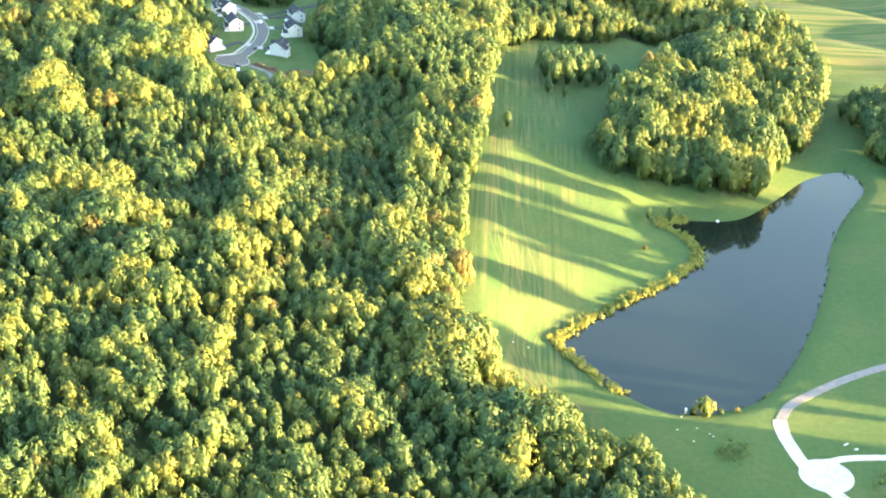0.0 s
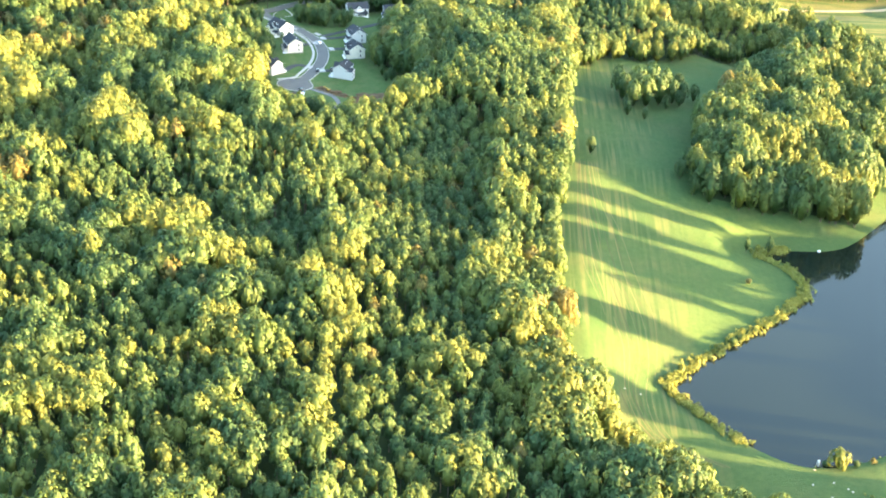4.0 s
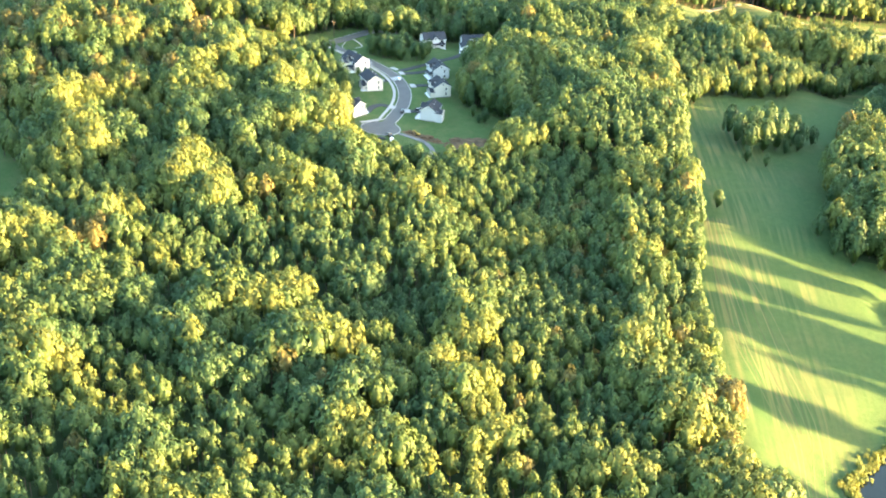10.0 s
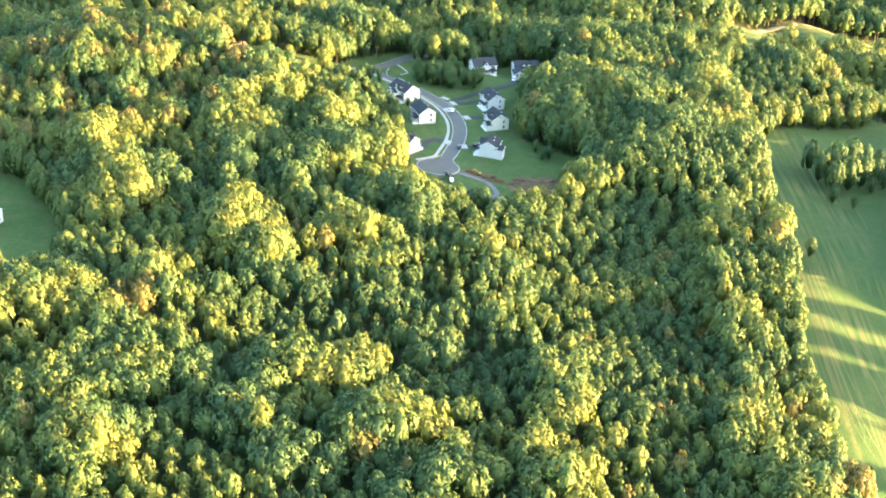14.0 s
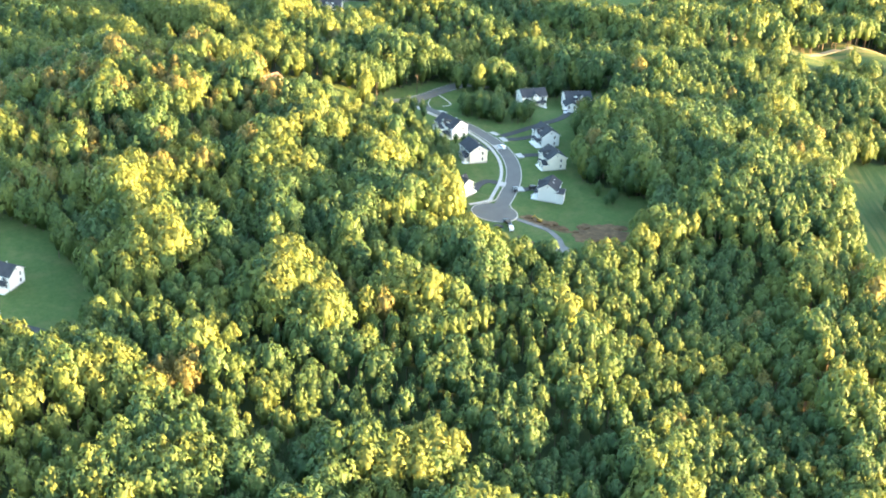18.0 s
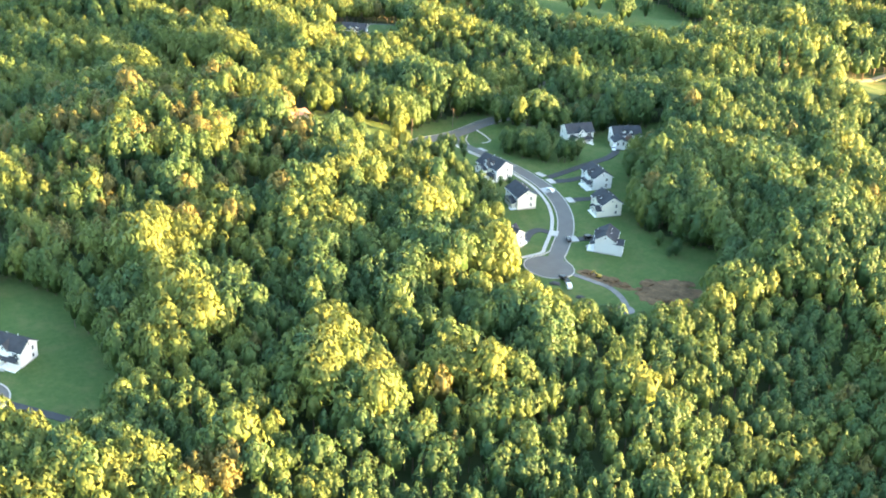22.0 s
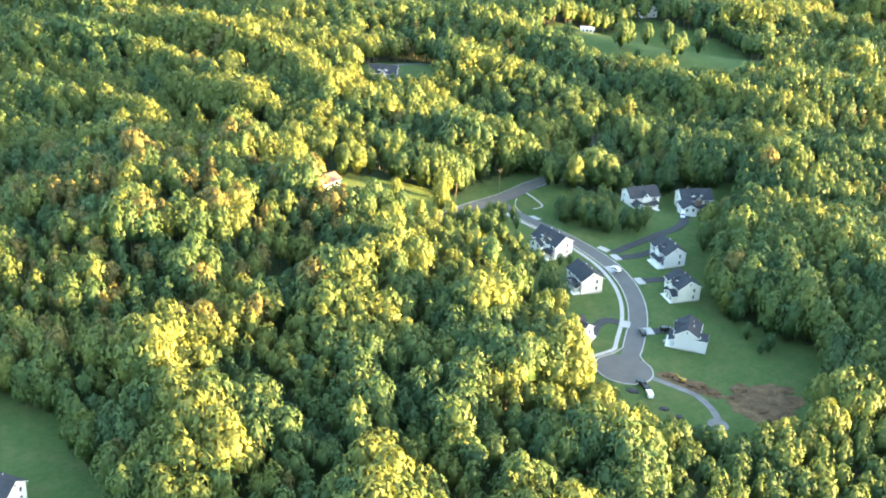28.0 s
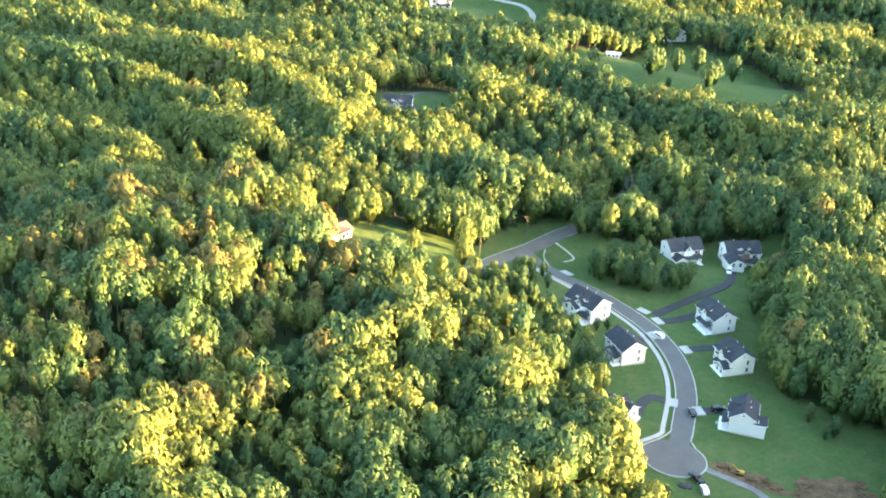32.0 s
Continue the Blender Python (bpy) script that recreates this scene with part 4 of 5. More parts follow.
def wall_pose(side, along, z, w, d):
    """A pose on one wall of a w by d block: 's', 'n', 'w' or 'e'."""
    if side == "s":
        return pose(along, -d / 2, z)
    if side == "n":
        return pose(along, d / 2, z, rz=180)
    if side == "w":
        return pose(-w / 2, along, z, rz=-90)
    return pose(w / 2, along, z, rz=90)


def door(root, m, w=1.0, h=2.1, mat=None):
    part("door", boxed(-w / 2, w / 2, -0.05, 0.02, 0, h, m), mat or PAINT_BLACK, root, "dark panelled front door")
    bm = bmesh.new()
    for x0, x1, z0, z1 in ((-w / 2 - 0.12, -w / 2, 0, h + 0.12), (w / 2, w / 2 + 0.12, 0, h + 0.12), (-w / 2, w / 2, h, h + 0.12)):
        box(bm, x0, x1, -0.08, 0.02, z0, z1, m)
    part("door_frame", bm, TRIM, root)


def garage_door(root, m, w=2.6, h=2.2):
    g = part("garage_door", boxed(-w / 2, w / 2, -0.05, 0.02, 0, h, m), TRIM, root, "white sectional garage door")
    for i in range(4):
        part("door_panel", boxed(-w / 2 + 0.1, w / 2 - 0.1, -0.08, -0.04, 0.06 + i * h / 4, h / 4 * (i + 1) - 0.06, m), TRIM, g)


def porch(root, m, w, depth, roofing, steps=True, posts=4, h=2.7):
    """A front porch: deck, posts, rail, a lean-to roof and steps; m at its wall's foot, -y out."""
    part("porch_deck", boxed(-w / 2 - 0.4, w / 2 + 0.4, -depth - 1.0, 0, -0.6, 0.35, m), TRIM, root, "white porch deck")
    for i in range(posts):
        x = -w / 2 + 0.15 + i * (w - 0.3) / (posts - 1)
        part("porch_post", boxed(x - 0.1, x + 0.1, -depth + 0.1, -depth + 0.3, 0.35, h, m), TRIM, root, "white square porch post")
        if i < posts - 1 and not (posts > 2 and i == posts // 2 - (posts % 2 == 0)):
            x1 = x + (w - 0.3) / (posts - 1)
            part("porch_rail", box(boxed(x, x1, -depth + 0.16, -depth + 0.22, 1.15, 1.25, m), x, x1, -depth + 0.16, -depth + 0.22, 0.5, 0.56, m), TRIM, root)
    bm = prism(bmesh.new(), [(0.0, h + 0.75), (-depth - 0.3, h), (-depth - 0.3, h + 0.16), (0.0, h + 0.92)], -w / 2 - 0.2, w / 2 + 0.2, m @ Matrix.Rotation(radians(90), 4, "Z"))
    part("porch_roof", bm, roofing, root)
    if steps:
        bm = bmesh.new()
        for i in range(3):
            box(bm, -0.8, 0.8, -depth - 1.0 - 0.3 * (3 - i), -depth - 1.0 - 0.3 * (2 - i), -0.6, 0.35 - 0.18 * (3 - i) + 0.18, m)
        part("porch_steps", bm, CONCRETE, root)


def roof_bits(root, pts):
    for i, (x, y, z) in enumerate(pts):
        bm = bmesh.new()
        bmesh.ops.create_cone(bm, segments=10, radius1=0.09, radius2=0.09, depth=0.9, cap_ends=True, matrix=Matrix.Translation((x, y, z)))
        part("vent_pipe", bm, TRIM, root, "short white roof vent pipe")


def facade(root, side, w, d, cols, storeys, shutters=None, skip=(), z0=1.6):
    for s in range(storeys):
        for i, a in enumerate(cols):
            if (s, i) not in skip:
                window(root, wall_pose(side, a, z0 + 2.8 * s, w, d), shutters=shutters)


def house_at(x, y, rz, label, drop=0.1, name="house"):
    root = new(name)
    root.matrix_world = pose(x, y, gz(x, y) - drop, rz=rz)
    return tagged(root, label, "house", "houses of the street")


def street_house(x, y, rz, w, d, siding, label, front="w", lift=0.0, wing=None, cross=True, dormers=0, cols_s=(1.9,), storeys=2, stone=None):
    """A two-storey house, its gable end to its own south, its front with porch to the west or east."""
    root = house_at(x, y, rz, label, -lift)
    h, rh = 5.7, w / 2 * 0.62
    gabled(root, w, d, h, rh, siding, SHINGLE)
    part("foundation", boxed(-w / 2 - 0.03, w / 2 + 0.03, -d / 2 - 0.03, d / 2 + 0.03, -1.6, 0.28), CONCRETE, root)
    facade(root, "s", w, d, cols_s, storeys)
    window(root, wall_pose("s", 0, h + rh * 0.42, w, d), 0.6, 0.8)
    facade(root, front, w, d, (-d * 0.33, 0.0, d * 0.33), 2, PAINT_BLACK, skip=((0, 1),))
    facade(root, {"w": "e", "e": "w"}[front], w, d, (-d * 0.3, d * 0.3), 2)
    facade(root, "n", w, d, cols_s, 2)
    door(root, wall_pose(front, 0, 0.35, w, d))
    porch(root, wall_pose(front, -d * 0.12, 0, w, d), d * 0.62, 2.0, SHINGLE)
    sx = -1 if front == "w" else 1
    if cross:
        m = pose(sx * (w / 2 - 1.4), -d * 0.02, 0, rz=-90 if sx < 0 else 90)
        gabled(root, 3.4, 4.2, h + 0.05, 1.9, siding if stone is None else stone, SHINGLE, m, "cross_gable_wall", 0.3, 2.9, "cross_gable_roof")
        window(root, wall_pose(front, -d * 0.02, h + 0.6, w + 1.4, d), 0.7, 0.9)
    for i in range(dormers):
        m = pose(sx * w * 0.28, (i - (dormers - 1) / 2) * 3.2, 0, rz=-90 if sx < 0 else 90)
        gabled(root, 1.5, 2.2, h + 1.5, 0.7, siding, SHINGLE, m, "dormer_wall", 0.2, h, "dormer_roof")
    if wing:
        side, ww, wd, wh, off = wing
        m = wall_pose(side, off, 0, w, d) @ pose(0, -wd / 2 + 0.6, 0)
        gabled(root, ww, wd, wh, ww / 2 * 0.55, siding, SHINGLE, m, "wing_wall", 0.35, -1.4, "wing_roof")
        window(root, m @ pose(-ww * 0.22, -wd / 2, 1.5))
        window(root, m @ pose(ww * 0.22, -wd / 2, 1.5))
        if wh > 4:
            window(root, m @ pose(-ww * 0.22, -wd / 2, 4.2))
            window(root, m @ pose(ww * 0.22, -wd / 2, 4.2))
    roof_bits(root, [(w * 0.18, d * 0.2, h + rh * 0.8), (w * 0.22, -d * 0.1, h + rh * 0.75)])
    return root


h = street_house(18.0, 11.4, -14, 8.2, 10.5, SIDING_GREY, "pale grey sided two-storey house with a slate roof", lift=0.3, wing=("e", 5.0, 3.6, 4.6, -2.6), cols_s=(), storeys=2)
street_house(21.2, 46.4, 21, 9.2, 10.5, SIDING_CREAM, "cream sided two-storey house with a stepped porch", wing=("w", 5.2, 2.8, 3.0, -2.4), dormers=1)
street_house(19.2, 72.4, 23, 9.0, 11.4, SIDING_GREY, "grey sided two-storey house with a white front porch", dormers=1)
street_house(-15.6, 45.4, 25, 8.9, 11.2, SIDING_CREAM, "cream sided two-storey house with a dark gabled roof", wing=("w", 6.0, 2.6, 3.0, -1.0), cross=False)
street_house(-26.4, 69.6, 42, 9.6, 12.6, SIDING_WHITE, "bright white two-storey house with a deep front porch", wing=("w", 6.0, 3.2, 4.6, 1.8), dormers=2)
street_house(-22.5, 6.6, 52, 8.6, 10.5, SIDING_WHITE, "white sided house half hidden by trees", front="e")

# the two houses on the upper drive lie across it, long side to the south
a = street_house(14.4, 124.5, 108, 9.2, 13.2, SIDING_WHITE, "white two-storey house on the upper drive", wing=("w", 5.0, 4.2, 3.2, 3.6))
b = street_house(38.0, 129.0, 100, 9.4, 13.4, SIDING_WHITE, "white and brick two-storey house with a gabled garage", dormers=2, wing=("w", 6.2, 7.0, 4.8, 5.2), stone=BRICK_M)
garage_door(b, wall_pose("w", 5.2, 0, 9.4, 13.4) @ pose(-1.4, -6.43, 0.1), 2.4)
garage_door(b, wall_pose("w", 5.2, 0, 9.4, 13.4) @ pose(1.4, -6.43, 0.1), 2.4)
# houses of the western clearing and beyond the woods
street_house(-186.6, -105.8, 70, 8.6, 13.0, SIDING_WHITE, "white two-storey house with dark roof on a lawn", wing=("w", 5.0, 3.0, 3.0, 2.5))
street_house(-211.0, -67.0, 60, 9.0, 12.0, SIDING_WHITE, "white house at the edge of a wooded lawn")
street_house(-101.0, 252.5, 84, 9.0, 13.5, SIDING_WHITE, "far white house with a dark roof", dormers=2, wing=("w", 6.0, 6.0, 4.6, -5.2))
street_house(-84.0, 473.0, 92, 8.0, 13.0, SIDING_WHITE, "far white house on a cleared hill")
street_house(58.6, 447.0, 20, 8.0, 10.0, SIDING_WHITE, "far white house among dark trees")
street_house(-272.0, 197.0, 70, 8.0, 12.0, SIDING_WHITE, "far white house deep in the woods")


def low_house(x, y, rz, w, d, h, label, roofing, cat="house", name="bungalow"):
    root = house_at(x, y, rz, label, name=name)
    root["category"] = cat
    gabled(root, w, d, h, w / 2 * 0.42, SIDING_WHITE, roofing)
    for a in (-d * 0.3, 0.0, d * 0.3):
        window(root, wall_pose("e", a, 1.5, w, d))
        window(root, wall_pose("w", a, 1.5, w, d))
    door(root, wall_pose("e", d * 0.15, 0.1, w, d))
    return root


low_house(-117.0, 92.0, -42, 7.2, 12.0, 2.8, "white bungalow with a red-brown roof in a clearing", SHINGLE_RED)
low_house(14.6, 389.5, 82, 3.0, 7.5, 2.4, "small white shed on a far meadow", SIDING_WHITE, "shed", "shed")


# ---- vehicles ----
def wheel(parent, x, y, r=0.36, w=0.25):
    bm = bmesh.new()
    m = pose(x, y, r, ry=90)
    bmesh.ops.create_cone(bm, segments=18, radius1=r, radius2=r, depth=w, cap_ends=True, matrix=m)
    o = part("wheel", bm, RUBBER, parent)
    bm = bmesh.new()
    bmesh.ops.create_cone(bm, segments=12, radius1=r * 0.58, radius2=r * 0.5, depth=w + 0.04, cap_ends=True, matrix=m)
    part("rim", bm, TRIM, o)


def vehicle(x, y, rz, paint, label, style="suv", cat="car", lift=0.2):
    """A car or pickup, its nose to its own +y."""
    root = new({"suv": "car", "pickup": "pickup_truck", "van": "van"}[style])
    root.matrix_world = pose(x, y, gz(x, y) + lift, rz=rz)
    L = {"suv": 4.7, "pickup": 5.8, "van": 5.6}[style]
    prof = {"suv": [(-2.35, 0.4), (2.3, 0.4), (2.35, 0.85), (1.25, 1.0), (0.55, 1.62), (-1.9, 1.68), (-2.3, 1.05)],
            "pickup": [(-2.9, 0.5), (2.85, 0.5), (2.9, 1.05), (1.55, 1.15), (0.95, 1.82), (-0.6, 1.86), (-0.85, 1.2), (-2.9, 1.15)],
            "van": [(-2.8, 0.45), (2.75, 0.45), (2.8, 1.05), (1.9, 1.3), (1.3, 2.15), (-2.75, 2.2)]}[style]
    m = Matrix.Rotation(radians(90), 4, "Z")
    bm = prism(bmesh.new(), prof, -0.92, 0.92, m)
    bmesh.ops.bevel(bm, geom=bm.edges[:], offset=0.07, segments=2, affect="EDGES")
    part("body", bm, paint, root)
    glass = {"suv": [(0.98, 1.06), (0.48, 1.56), (-1.8, 1.6), (-2.05, 1.1)], "pickup": [(1.38, 1.2), (0.9, 1.76), (-0.5, 1.78), (-0.66, 1.24)], "van": [(1.8, 1.38), (1.28, 2.04), (0.2, 2.06), (0.2, 1.36)]}[style]
    part("side_windows", prism(bmesh.new(), glass, -0.935, 0.935, m), GLASS_DARK, root)
    (y0, z0), (y1, z1) = glass[0], glass[1]
    part("windscreen", prism(bmesh.new(), [(y0 + 0.06, z0), (y1 + 0.1, z1), (y1 + 0.13, z1 + 0.02), (y0 + 0.2, z0 + 0.02)], -0.78, 0.78, m), GLASS_DARK, root)
    for s in (-1, 1):
        part("headlight", boxed(s * 0.68 - 0.16, s * 0.68 + 0.16, L / 2 - 0.12, L / 2 + 0.02, 0.72, 0.88), TRIM, root, "clear headlight")
        part("tail_light", boxed(s * 0.78 - 0.1, s * 0.78 + 0.1, -L / 2 - 0.02, -L / 2 + 0.1, 0.8, 1.05), SHINGLE_RED, root, "red tail light")
        for q in (-1, 1):
            wheel(root, s * 0.8, q * L * 0.3)
    return tagged(root, label, cat)


vehicle(-2.2, 60.2, 35, PAINT_WHITE, "white car driving along the street")
vehicle(3.0, 15.4, 5, PAINT_BLACK, "black car parked at the kerb")
vehicle(-1.2, -20.6, 30, PAINT_BLACK, "black pickup truck at the turning circle", "pickup", "truck")
vehicle(0.2, -26.4, 4, PAINT_WHITE, "white car parked behind a black pickup")
vehicle(11.8, 19.0, -75, PAINT_BLACK, "black car parked on a driveway")
vehicle(31.6, 115.0, 170, PAINT_WHITE, "white car parked before the garage")
vehicle(-47.0, 47.5, 60, PAINT_BLACK, "black car parked under the trees")


def excavator(x, y, rz):
    root = new("excavator")
    root.matrix_world = pose(x, y, gz(x, y) + 0.12, rz=rz)
    for s in (-1, 1):
        t = part("track", boxed(s * 0.95 - 0.28, s * 0.95 + 0.28, -1.7, 1.7, 0, 0.75, bevel=0.2), RUBBER, root, "black crawler track")
    part("turntable", boxed(-0.9, 0.9, -1.3, 1.2, 0.75, 0.95, bevel=0.05), RUBBER, root)
    part("engine_cover", boxed(-1.15, 1.15, -1.7, 0.2, 0.95, 1.9, bevel=0.12), YELLOW_STEEL, root)
    c = part("cab", boxed(-1.15, -0.1, 0.0, 1.5, 0.95, 2.6, bevel=0.1), YELLOW_STEEL, root)
    part("cab_window", boxed(-1.18, -0.07, 0.2, 1.53, 1.6, 2.4), GLASS_DARK, c)
    part("boom", boxed(-0.2, 0.2, 0, 3.6, -0.2, 0.25, Matrix.Translation((0.5, 0.9, 1.4)) @ Matrix.Rotation(radians(42), 4, "X"), 0.06), YELLOW_STEEL, root)
    part("arm", boxed(-0.16, 0.16, 0, 2.6, -0.18, 0.18, Matrix.Translation((0.5, 3.5, 3.8)) @ Matrix.Rotation(radians(-62), 4, "X"), 0.05), YELLOW_STEEL, root)
    part("bucket", prism(bmesh.new(), [(0, 0), (0.9, 0.1), (1.0, 0.8), (0.3, 1.0)], -0.45, 0.45, Matrix.Translation((0.5, 4.4, 0.7)) @ Matrix.Rotation(radians(90), 4, "Z")), RUBBER, root)
    return tagged(root, "small yellow excavator on a bare soil bank", "excavator")


excavator(12.6, -15.2, 70).scale = (0.68, 0.68, 0.68)


def heap(x, y, r, h, mat, label, name="mound", cat="mound"):
    """A lumpy mound."""
    bm = bmesh.new()
    bmesh.ops.create_icosphere(bm, subdivisions=3, radius=1)
    for v in bm.verts:
        k = 1 + 0.35 * noise.noise(v.co * 2.3 + Vector((x, y, 0)))
        v.co = Vector((v.co.x * r * k, v.co.y * r * 0.7 * k, max(v.co.z, -0.3) * h * k))
    root = new(name, bpy.data.meshes.new(name))
    bm.to_mesh(root.data), bm.free()
    root.data.materials.append(mat)
    root.location = (x, y, gz(x, y))
    return tagged(root, label, cat, "soil heaps of the building plot")


for x, y, r, hh in ((8.5, -11.5, 2.6, 1.1), (17.5, -17.2, 3.2, 1.3), (22, -20.5, 2.6, 1.2), (31, -17.5, 3.0, 0.9), (36, -29, 3.4, 0.8), (47, -16, 3.2, 0.8), (27.5, -22.5, 1.6, 0.7)):
    heap(x, y, r, hh, DIRT, "lumpy heap of brown soil on the building plot")
heap(-5.0, -24.5, 2.2, 0.8, FRESH_ASPHALT, "low dark mulch heap beside the turning circle", "mulch_heap", "mulch heap")
# dark mounds standing in for an unidentified dark thing on the lawn
for x, y in ((4, -34), (-3, -36.5), (8, -38)):
    heap(x, y, 1.7, 0.8, FRESH_ASPHALT, "small dark mound on the lawn", "dark_mound", "rubble heap")


# poles
def pole(x, y, h):
    root = new("utility_pole")
    root.location = (x, y, gz(x, y))
    bm = bmesh.new()
    bmesh.ops.create_cone(bm, segments=10, radius1=0.18, radius2=0.12, depth=h + 1, cap_ends=True, matrix=Matrix.Translation((0, 0, h / 2 - 0.5)))
    part("pole", bm, BARK, root)
    part("crossarm", boxed(-1.1, 1.1, -0.06, 0.06, h - 0.9, h - 0.75), BARK, root)
    for x0 in (-0.9, 0, 0.9):
        part("insulator", boxed(x0 - 0.05, x0 + 0.05, -0.05, 0.05, h - 0.75, h - 0.55), TRIM, root)
    return tagged(root, "weathered wooden utility pole with a crossarm", "pole", "utility poles")


for x, y in ((-64, 98), (-45, 133), (190, 285), (236, 303)):
    pole(x, y, 10.5)


def mailbox(x, y):
    root = new("mailbox")
    root.location = (x, y, gz(x, y))
    part("post", boxed(-0.05, 0.05, -0.05, 0.05, -0.2, 1.0), BARK, root)
    part("box", boxed(-0.12, 0.12, -0.28, 0.28, 1.0, 1.3, bevel=0.04), PAINT_BLACK, root, "black mailbox")
    return tagged(root, "black mailbox on a wooden post by the kerb", "mailbox", "mailboxes")


for x, y in ((6.8, 48), (6.4, 22), (1.6, 70)):
    mailbox(x, y)

# ---- water's edge, meadow and lawns ----
def bank_tree(kind, v, leaf, x, y, s, label, group="trees round the pond", name="tree"):
    return plant(kind, v, leaf, x, y, s, x * 1.7 + y, label, name, group)


bank_tree("bush", 0, 2, 240.3, -294.6, 1.75, "bright yellow-green bushy tree on the pond's dam")
bank_tree("bush", 1, 1, 246.6, -294.8, 0.6, "small dark conifer-like bush on the pond's dam", name="bush")
bank_tree("bush", 2, 3, 253.5, -293.0, 0.55, "small russet bush on the pond's dam", name="bush")
bank_tree("bush", 3, 1, 235.0, -294.8, 0.6, "small dark bush on the pond's dam", name="bush")
for i, (x, y, s) in enumerate(((212.3, -209.5, 0.8), (217, -205, 0.62), (207, -214.5, 0.55), (223.5, -198.5, 0.66), (229, -193, 0.5), (234.8, -188.6, 0.62), (241, -180, 0.5), (251, -160, 0.6), (252.5, -145, 0.6), (246, -135, 0.5), (200, -222, 0.4))):
    bank_tree("bush", i % 6, 2 if i % 3 else 0, x, y, s, "sunlit yellow-green shrub on the pond bank", name="shrub")
bank_tree("tall", 1, 1, 242.0, -122.5, 0.52, "slim dark green tree at the pond's corner")
bank_tree("tall", 2, 0, 230.5, -125.0, 0.42, "thin young tree on the meadow's slope")
bank_tree("bush", 4, 3, 226.0, -160.0, 0.62, "small russet tree on the meadow")
for i, (x, y, s) in enumerate(((183, 6, 0.95), (191, 10, 1.05), (199, 17, 1.05), (207, 21, 0.85), (214, 26, 0.75), (221, 31, 0.62), (178, 17, 0.95), (186, 21, 1.15), (195, 27, 1.2), (204, 33, 0.95), (212, 37, 0.8), (176, 30, 0.9), (203, 12, 0.5), (211, 19, 0.55), (179, -9, 0.56), (188.5, -11, 0.42),
                              (155.5, -68, 0.55), (207, -91, 0.62), (201, -80, 0.66), (206, -70, 0.7), (213, -52, 0.8), (219, -42, 0.85), (211, -83, 0.75))):
    bank_tree("skirted", i % 6, 1, x, y, s, "dark green bushy tree standing in the shaded meadow", "trees of the meadow")
for i, (x, y, s) in enumerate(((-25, -6, 0.9), (-28, -14, 0.95), (-23, -18, 0.85), (-30, -3, 0.9), (-27, 18, 0.7))):
    bank_tree("skirted", i, 2, x, y, s, "tall sunlit yellow-green tree beside the turning circle", "trees of the turning circle")
for i, (x, y, s) in enumerate(((-5, 317, 0.75), (-10, 324, 0.65), (31, 356, 1.0), (36, 362, 0.8), (59, 337, 0.9), (64, 345, 0.8), (64, 398, 0.9), (39, 341, 0.35), (1, 368, 0.8), (78, 366, 0.9), (50, 385, 0.8))):
    bank_tree("skirted", i % 6, 1, x, y, s, "dark green leafy tree standing in a far meadow", "trees of the far meadow")
for i, (x, y, s) in enumerate(((-88, 88, 0.6), (-70, 88, 0.72), (-66, 74, 0.6), (-78, 72, 0.55), (-86, 66, 0.6), (-95, 68, 0.55), (-72, 64, 0.65), (-104, 66, 0.55))):
    bank_tree("skirted", i % 6, 2, x, y, s, "sunlit yellow-green tree in the bungalow's clearing", "trees of the clearing")
dice = np.random.default_rng(21)
for i in range(110):
    x, y = dice.uniform(-22, 23), dice.uniform(92, 117)
    if (y < 98 or x < 2) and line_dist(np.array([x]), np.array([y]), LINE, False)[0] > 10 and line_dist(np.array([x]), np.array([y]), smooth_loop(DRIVES[0], 4, False), False)[0] > 5:
        bank_tree("tall" if i % 3 == 0 else "skirted", i % 6, i % 2, x, y, (0.46 + 0.24 * ((i * 0.77) % 1)) * (0.8 if y > 106 else 1), "young green tree in a dense copse by the drive", "young trees of the copse")
placed = 0
while placed < 34:
    x, y = dice.uniform(-68, -36), dice.uniform(60, 98)
    here = np.array([x]), np.array([y])
    if line_dist(*here, LINE, False)[0] > 10 and line_dist(*here, MAINL, False)[0] > 8 and math.hypot(x + 26.4, y - 69.6) > 13:
        bank_tree("tall" if placed % 3 else "skirted", placed % 6, placed % 2, x, y, 0.36 + 0.18 * ((placed * 0.61) % 1), "young dark green tree in a thicket beside the road", "young trees of the thicket")
        placed += 1
while placed < 56:
    x, y = dice.uniform(-44, -24), dice.uniform(24, 60)
    if math.hypot(x + 15.6, y - 45.4) > 9.5 and math.hypot(x + 26.4, y - 69.6) > 12 and x < -27 + 0.25 * abs(y - 45):
        bank_tree("tall" if placed % 3 else "skirted", placed % 6, placed % 2, x, y, 0.40 + 0.18 * ((placed * 0.61) % 1), "young dark green tree in a thicket behind the houses", "young trees of the thicket")
        placed += 1
for i, (x, y, s) in enumerate(((-20, 108, 0.42), (46, 8, 0.45), (40, 16, 0.4), (-33, 50, 0.55), (-37, 45, 0.6), (-26, 38, 0.4), (-30, 22, 0.55), (-31, 33, 0.6),
                              (-24, -16, 0.5), (-19, -26, 0.42), (-13, -36, 0.42), (-6, -44, 0.42), (3, -50, 0.45), (12, -54, 0.45), (24, -56, 0.5), (34, -48, 0.5), (-24, 58, 0.3), (-20, 60, 0.28))):
    bank_tree("skirted", i % 6, i % 2, x, y, s, "young green tree at the edge of a lawn", "young trees of the yards")
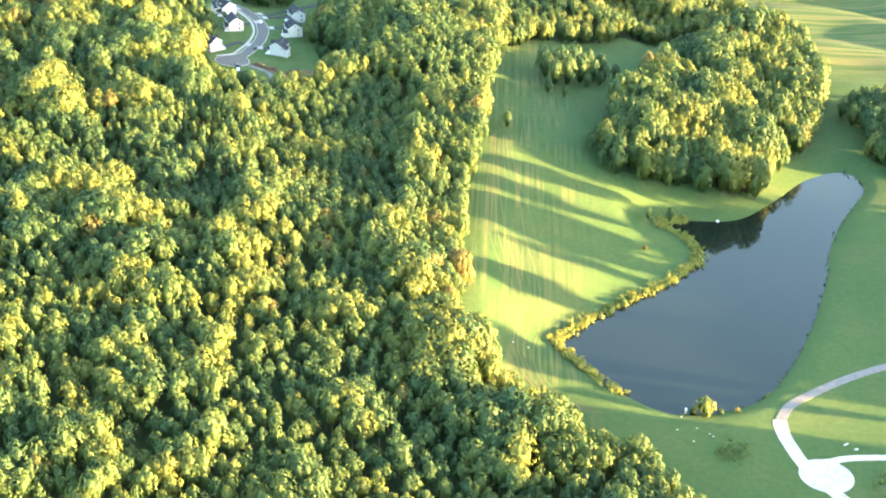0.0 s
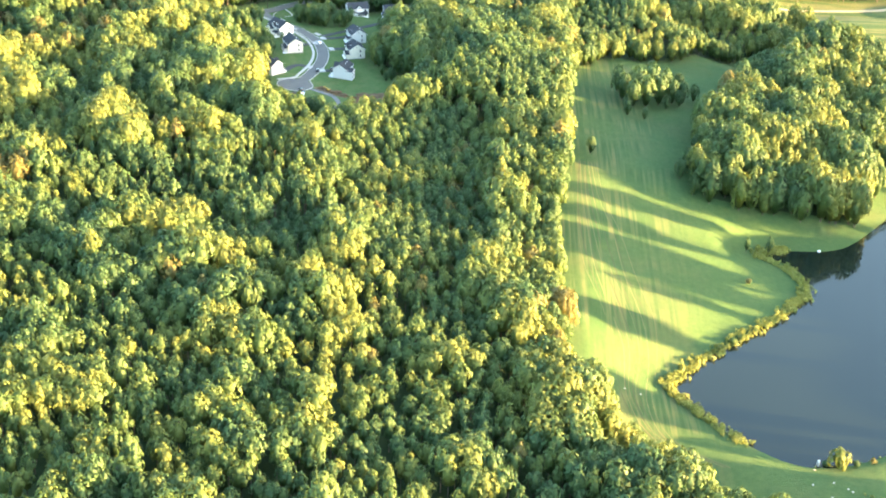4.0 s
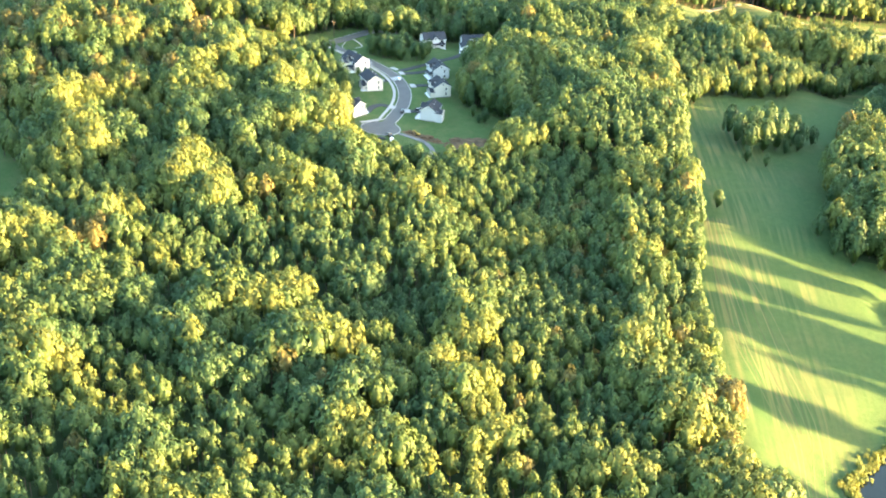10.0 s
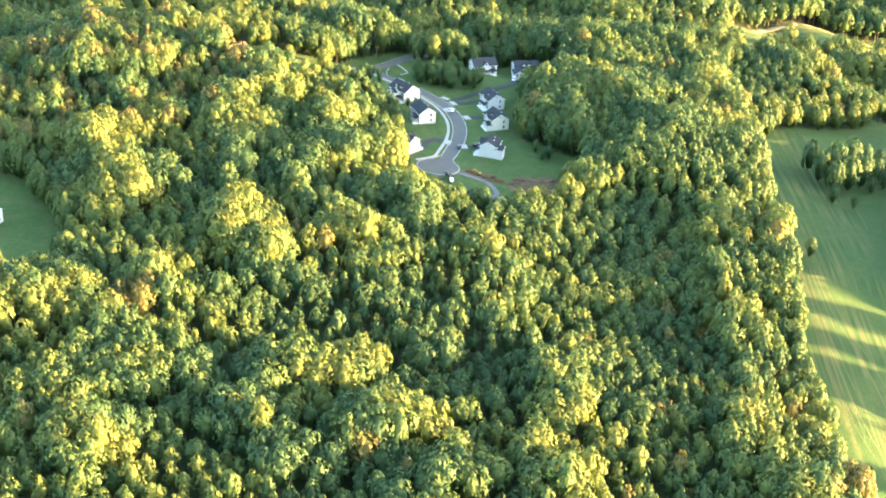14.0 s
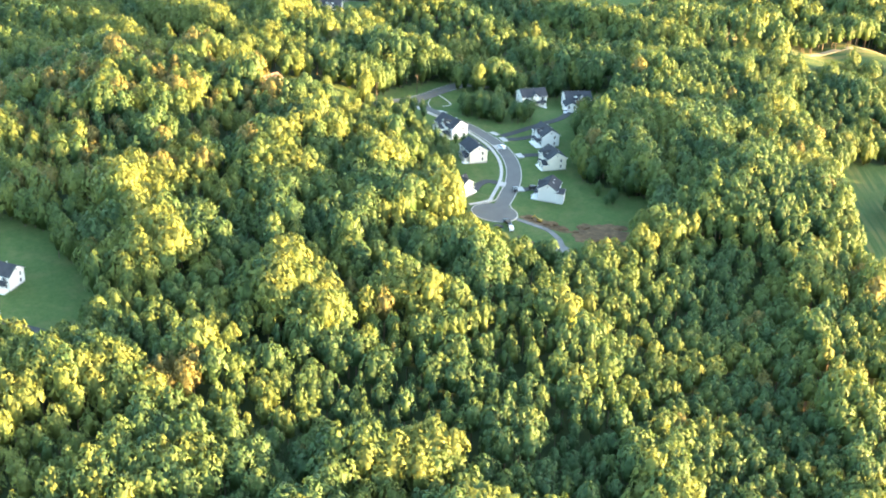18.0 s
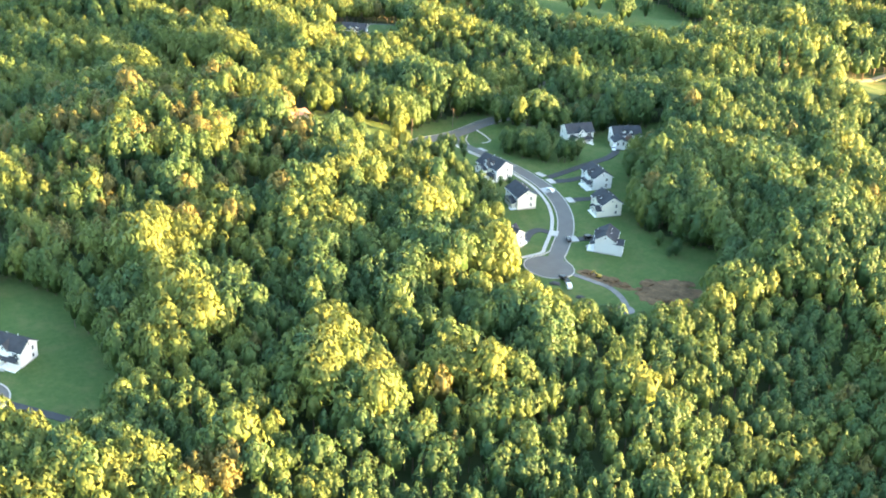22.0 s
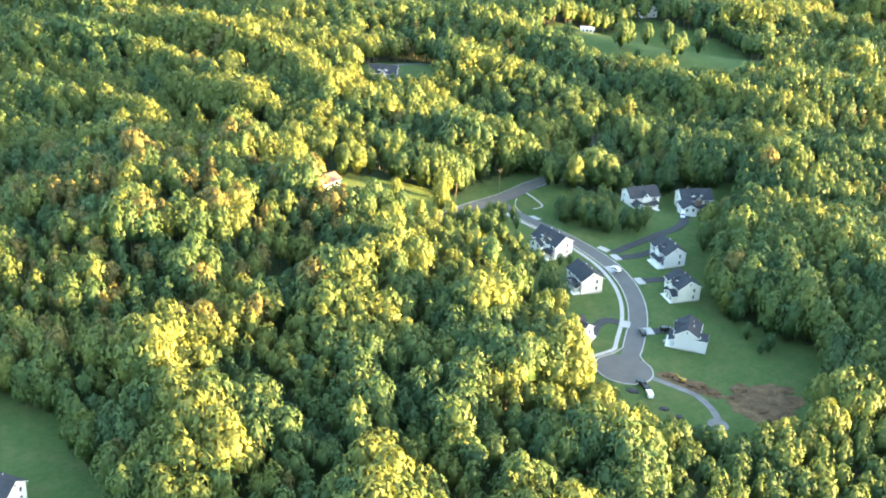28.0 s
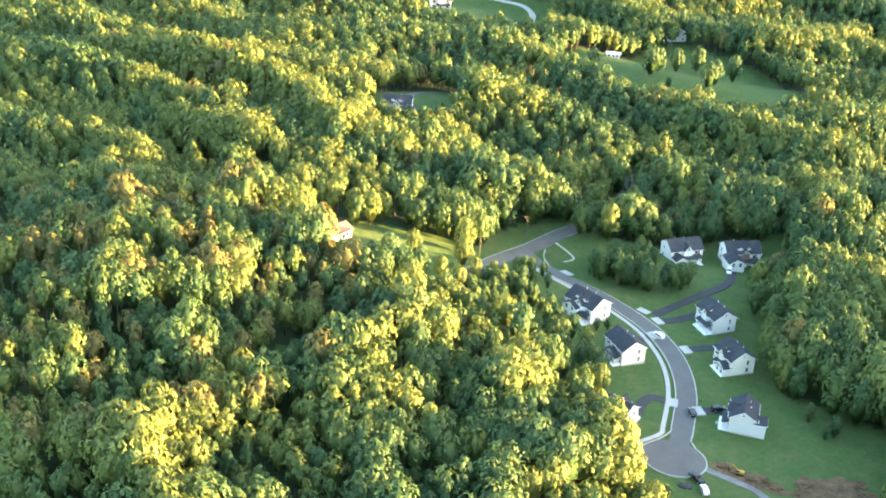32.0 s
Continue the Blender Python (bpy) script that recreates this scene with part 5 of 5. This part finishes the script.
for i, (x, y, s) in enumerate(((43, 6.4, 0.3), (46, 8.5, 0.36))):
    bank_tree("skirted", i, 1, x, y, s, "small dark green tree at the foot of the woods", "young trees of the yards")


def fringe(name, line, n, size, leaf, label, seed, spread_=1.0, wide=False):
    """Low weeds along a line, as one mass."""
    r = np.random.default_rng(seed)
    pts = line[r.integers(0, len(line) - 1, n)] if wide else line[(np.arange(n) * len(line) // n)]
    nxt = line[np.minimum(np.arange(n) * len(line) // n + 1, len(line) - 1)]
    pts = pts + (0 if wide else (nxt - pts) * r.uniform(0, 1, (n, 1))) + r.normal(0, spread_, (n, 2))
    quads = []
    for x, y in pts:
        s = size * r.uniform(0.5, 1.5)
        q = crown_clumps(r, 26, 1.0, 0.0, 1.3, 4, 0.36)[0][48:]
        quads.append(q * s + np.array([x, y, max(gz(x, y), WATER_Z) - 0.05]))
    me = fast_mesh(name, np.concatenate(quads), 3, [leaf])
    return tagged(new(name, me), label, "weeds", kind="stuff")


WEST_BANK = smooth_loop(POND[-2:] + POND[:8], 12, False)
EAST_BANK = smooth_loop(POND[11:20], 12, False)
fringe("west_bank_weeds", WEST_BANK, 1000, 1.15, LEAF_REED, "sunlit tall yellow reeds along the pond bank", 3, 1.6)
fringe("east_bank_weeds", EAST_BANK, 130, 0.6, LEAF_DEEP, "dark weeds along the pond bank", 4, 0.7)
rough_patch = np.array([(248 + 6 * math.cos(a) * k, -322 + 5 * math.sin(a) * k) for a in np.arange(0, 6.3, 0.3) for k in (0.3, 0.7, 1.1)])
fringe("dam_weeds", rough_patch, 70, 0.7, LEAF_LIME, "low green brambles on the dam", 5, 1.4, True)
field_edge = smooth_loop([(305, -335), (316, -340), (330, -338)], 12, False)
fringe("white_flowers", field_edge, 80, 0.9, LEAF_LIME, "pale weeds beside the gravel track", 6, 4.0)


def buoy(x, y, z, s, label, mat=TRIM, name="buoy", cat="buoy"):
    bm = bmesh.new()
    bmesh.ops.create_icosphere(bm, subdivisions=2, radius=s)
    for v in bm.verts:
        v.co.z *= 0.6
    root = new(name, bpy.data.meshes.new(name))
    bm.to_mesh(root.data), bm.free()
    root.data.materials.append(mat)
    root.location = (x, y, z + s * 0.35)
    return tagged(root, label, cat)


buoy(268.0, -116.4, gz(268, -116.4), 0.9, "white overturned tub on the pond's shore", name="tub", cat="tub")
for x, y in ((227.5, -309.6), (235.5, -307.7), (233.1, -316.9), (240.1, -311.2), (241.4, -312.8), (230.2, -299.0), (161.4, -258.6), (168.1, -258.5)):
    buoy(x, y, gz(x, y), 0.45, "pale boulder lying in the grass", CONCRETE, "boulder", "boulder")
root = new("pump_post")
root.location = (232.4, -295.2, gz(232.4, -295.2))
part("post", boxed(-0.5, 0.5, -0.5, 0.5, -0.4, 2.2, bevel=0.1), CONCRETE, root)
part("cap", boxed(-0.35, 0.35, -0.35, 0.35, 2.2, 3.0, bevel=0.1), TRIM, root, "white cap")
tagged(root, "pale concrete outlet post on the pond's dam", "post")
for x, y, w_, rz in ((293.6, -312.5, 2.4, 30), (297.0, -315.5, 1.6, 10)):
    root = new("sign_board")
    root.matrix_world = pose(x, y, gz(x, y), rz=rz)
    part("board", boxed(-w_ / 2, w_ / 2, -0.05, 0.05, 0.4, 1.3), SIDING_GREY, root)
    for s in (-1, 1):
        part("post", boxed(s * w_ / 2 * 0.8 - 0.05, s * w_ / 2 * 0.8 + 0.05, 0.055, 0.15, -0.2, 1.3), BARK, root)
    tagged(root, "plain pale board on two posts in the grass", "sign")
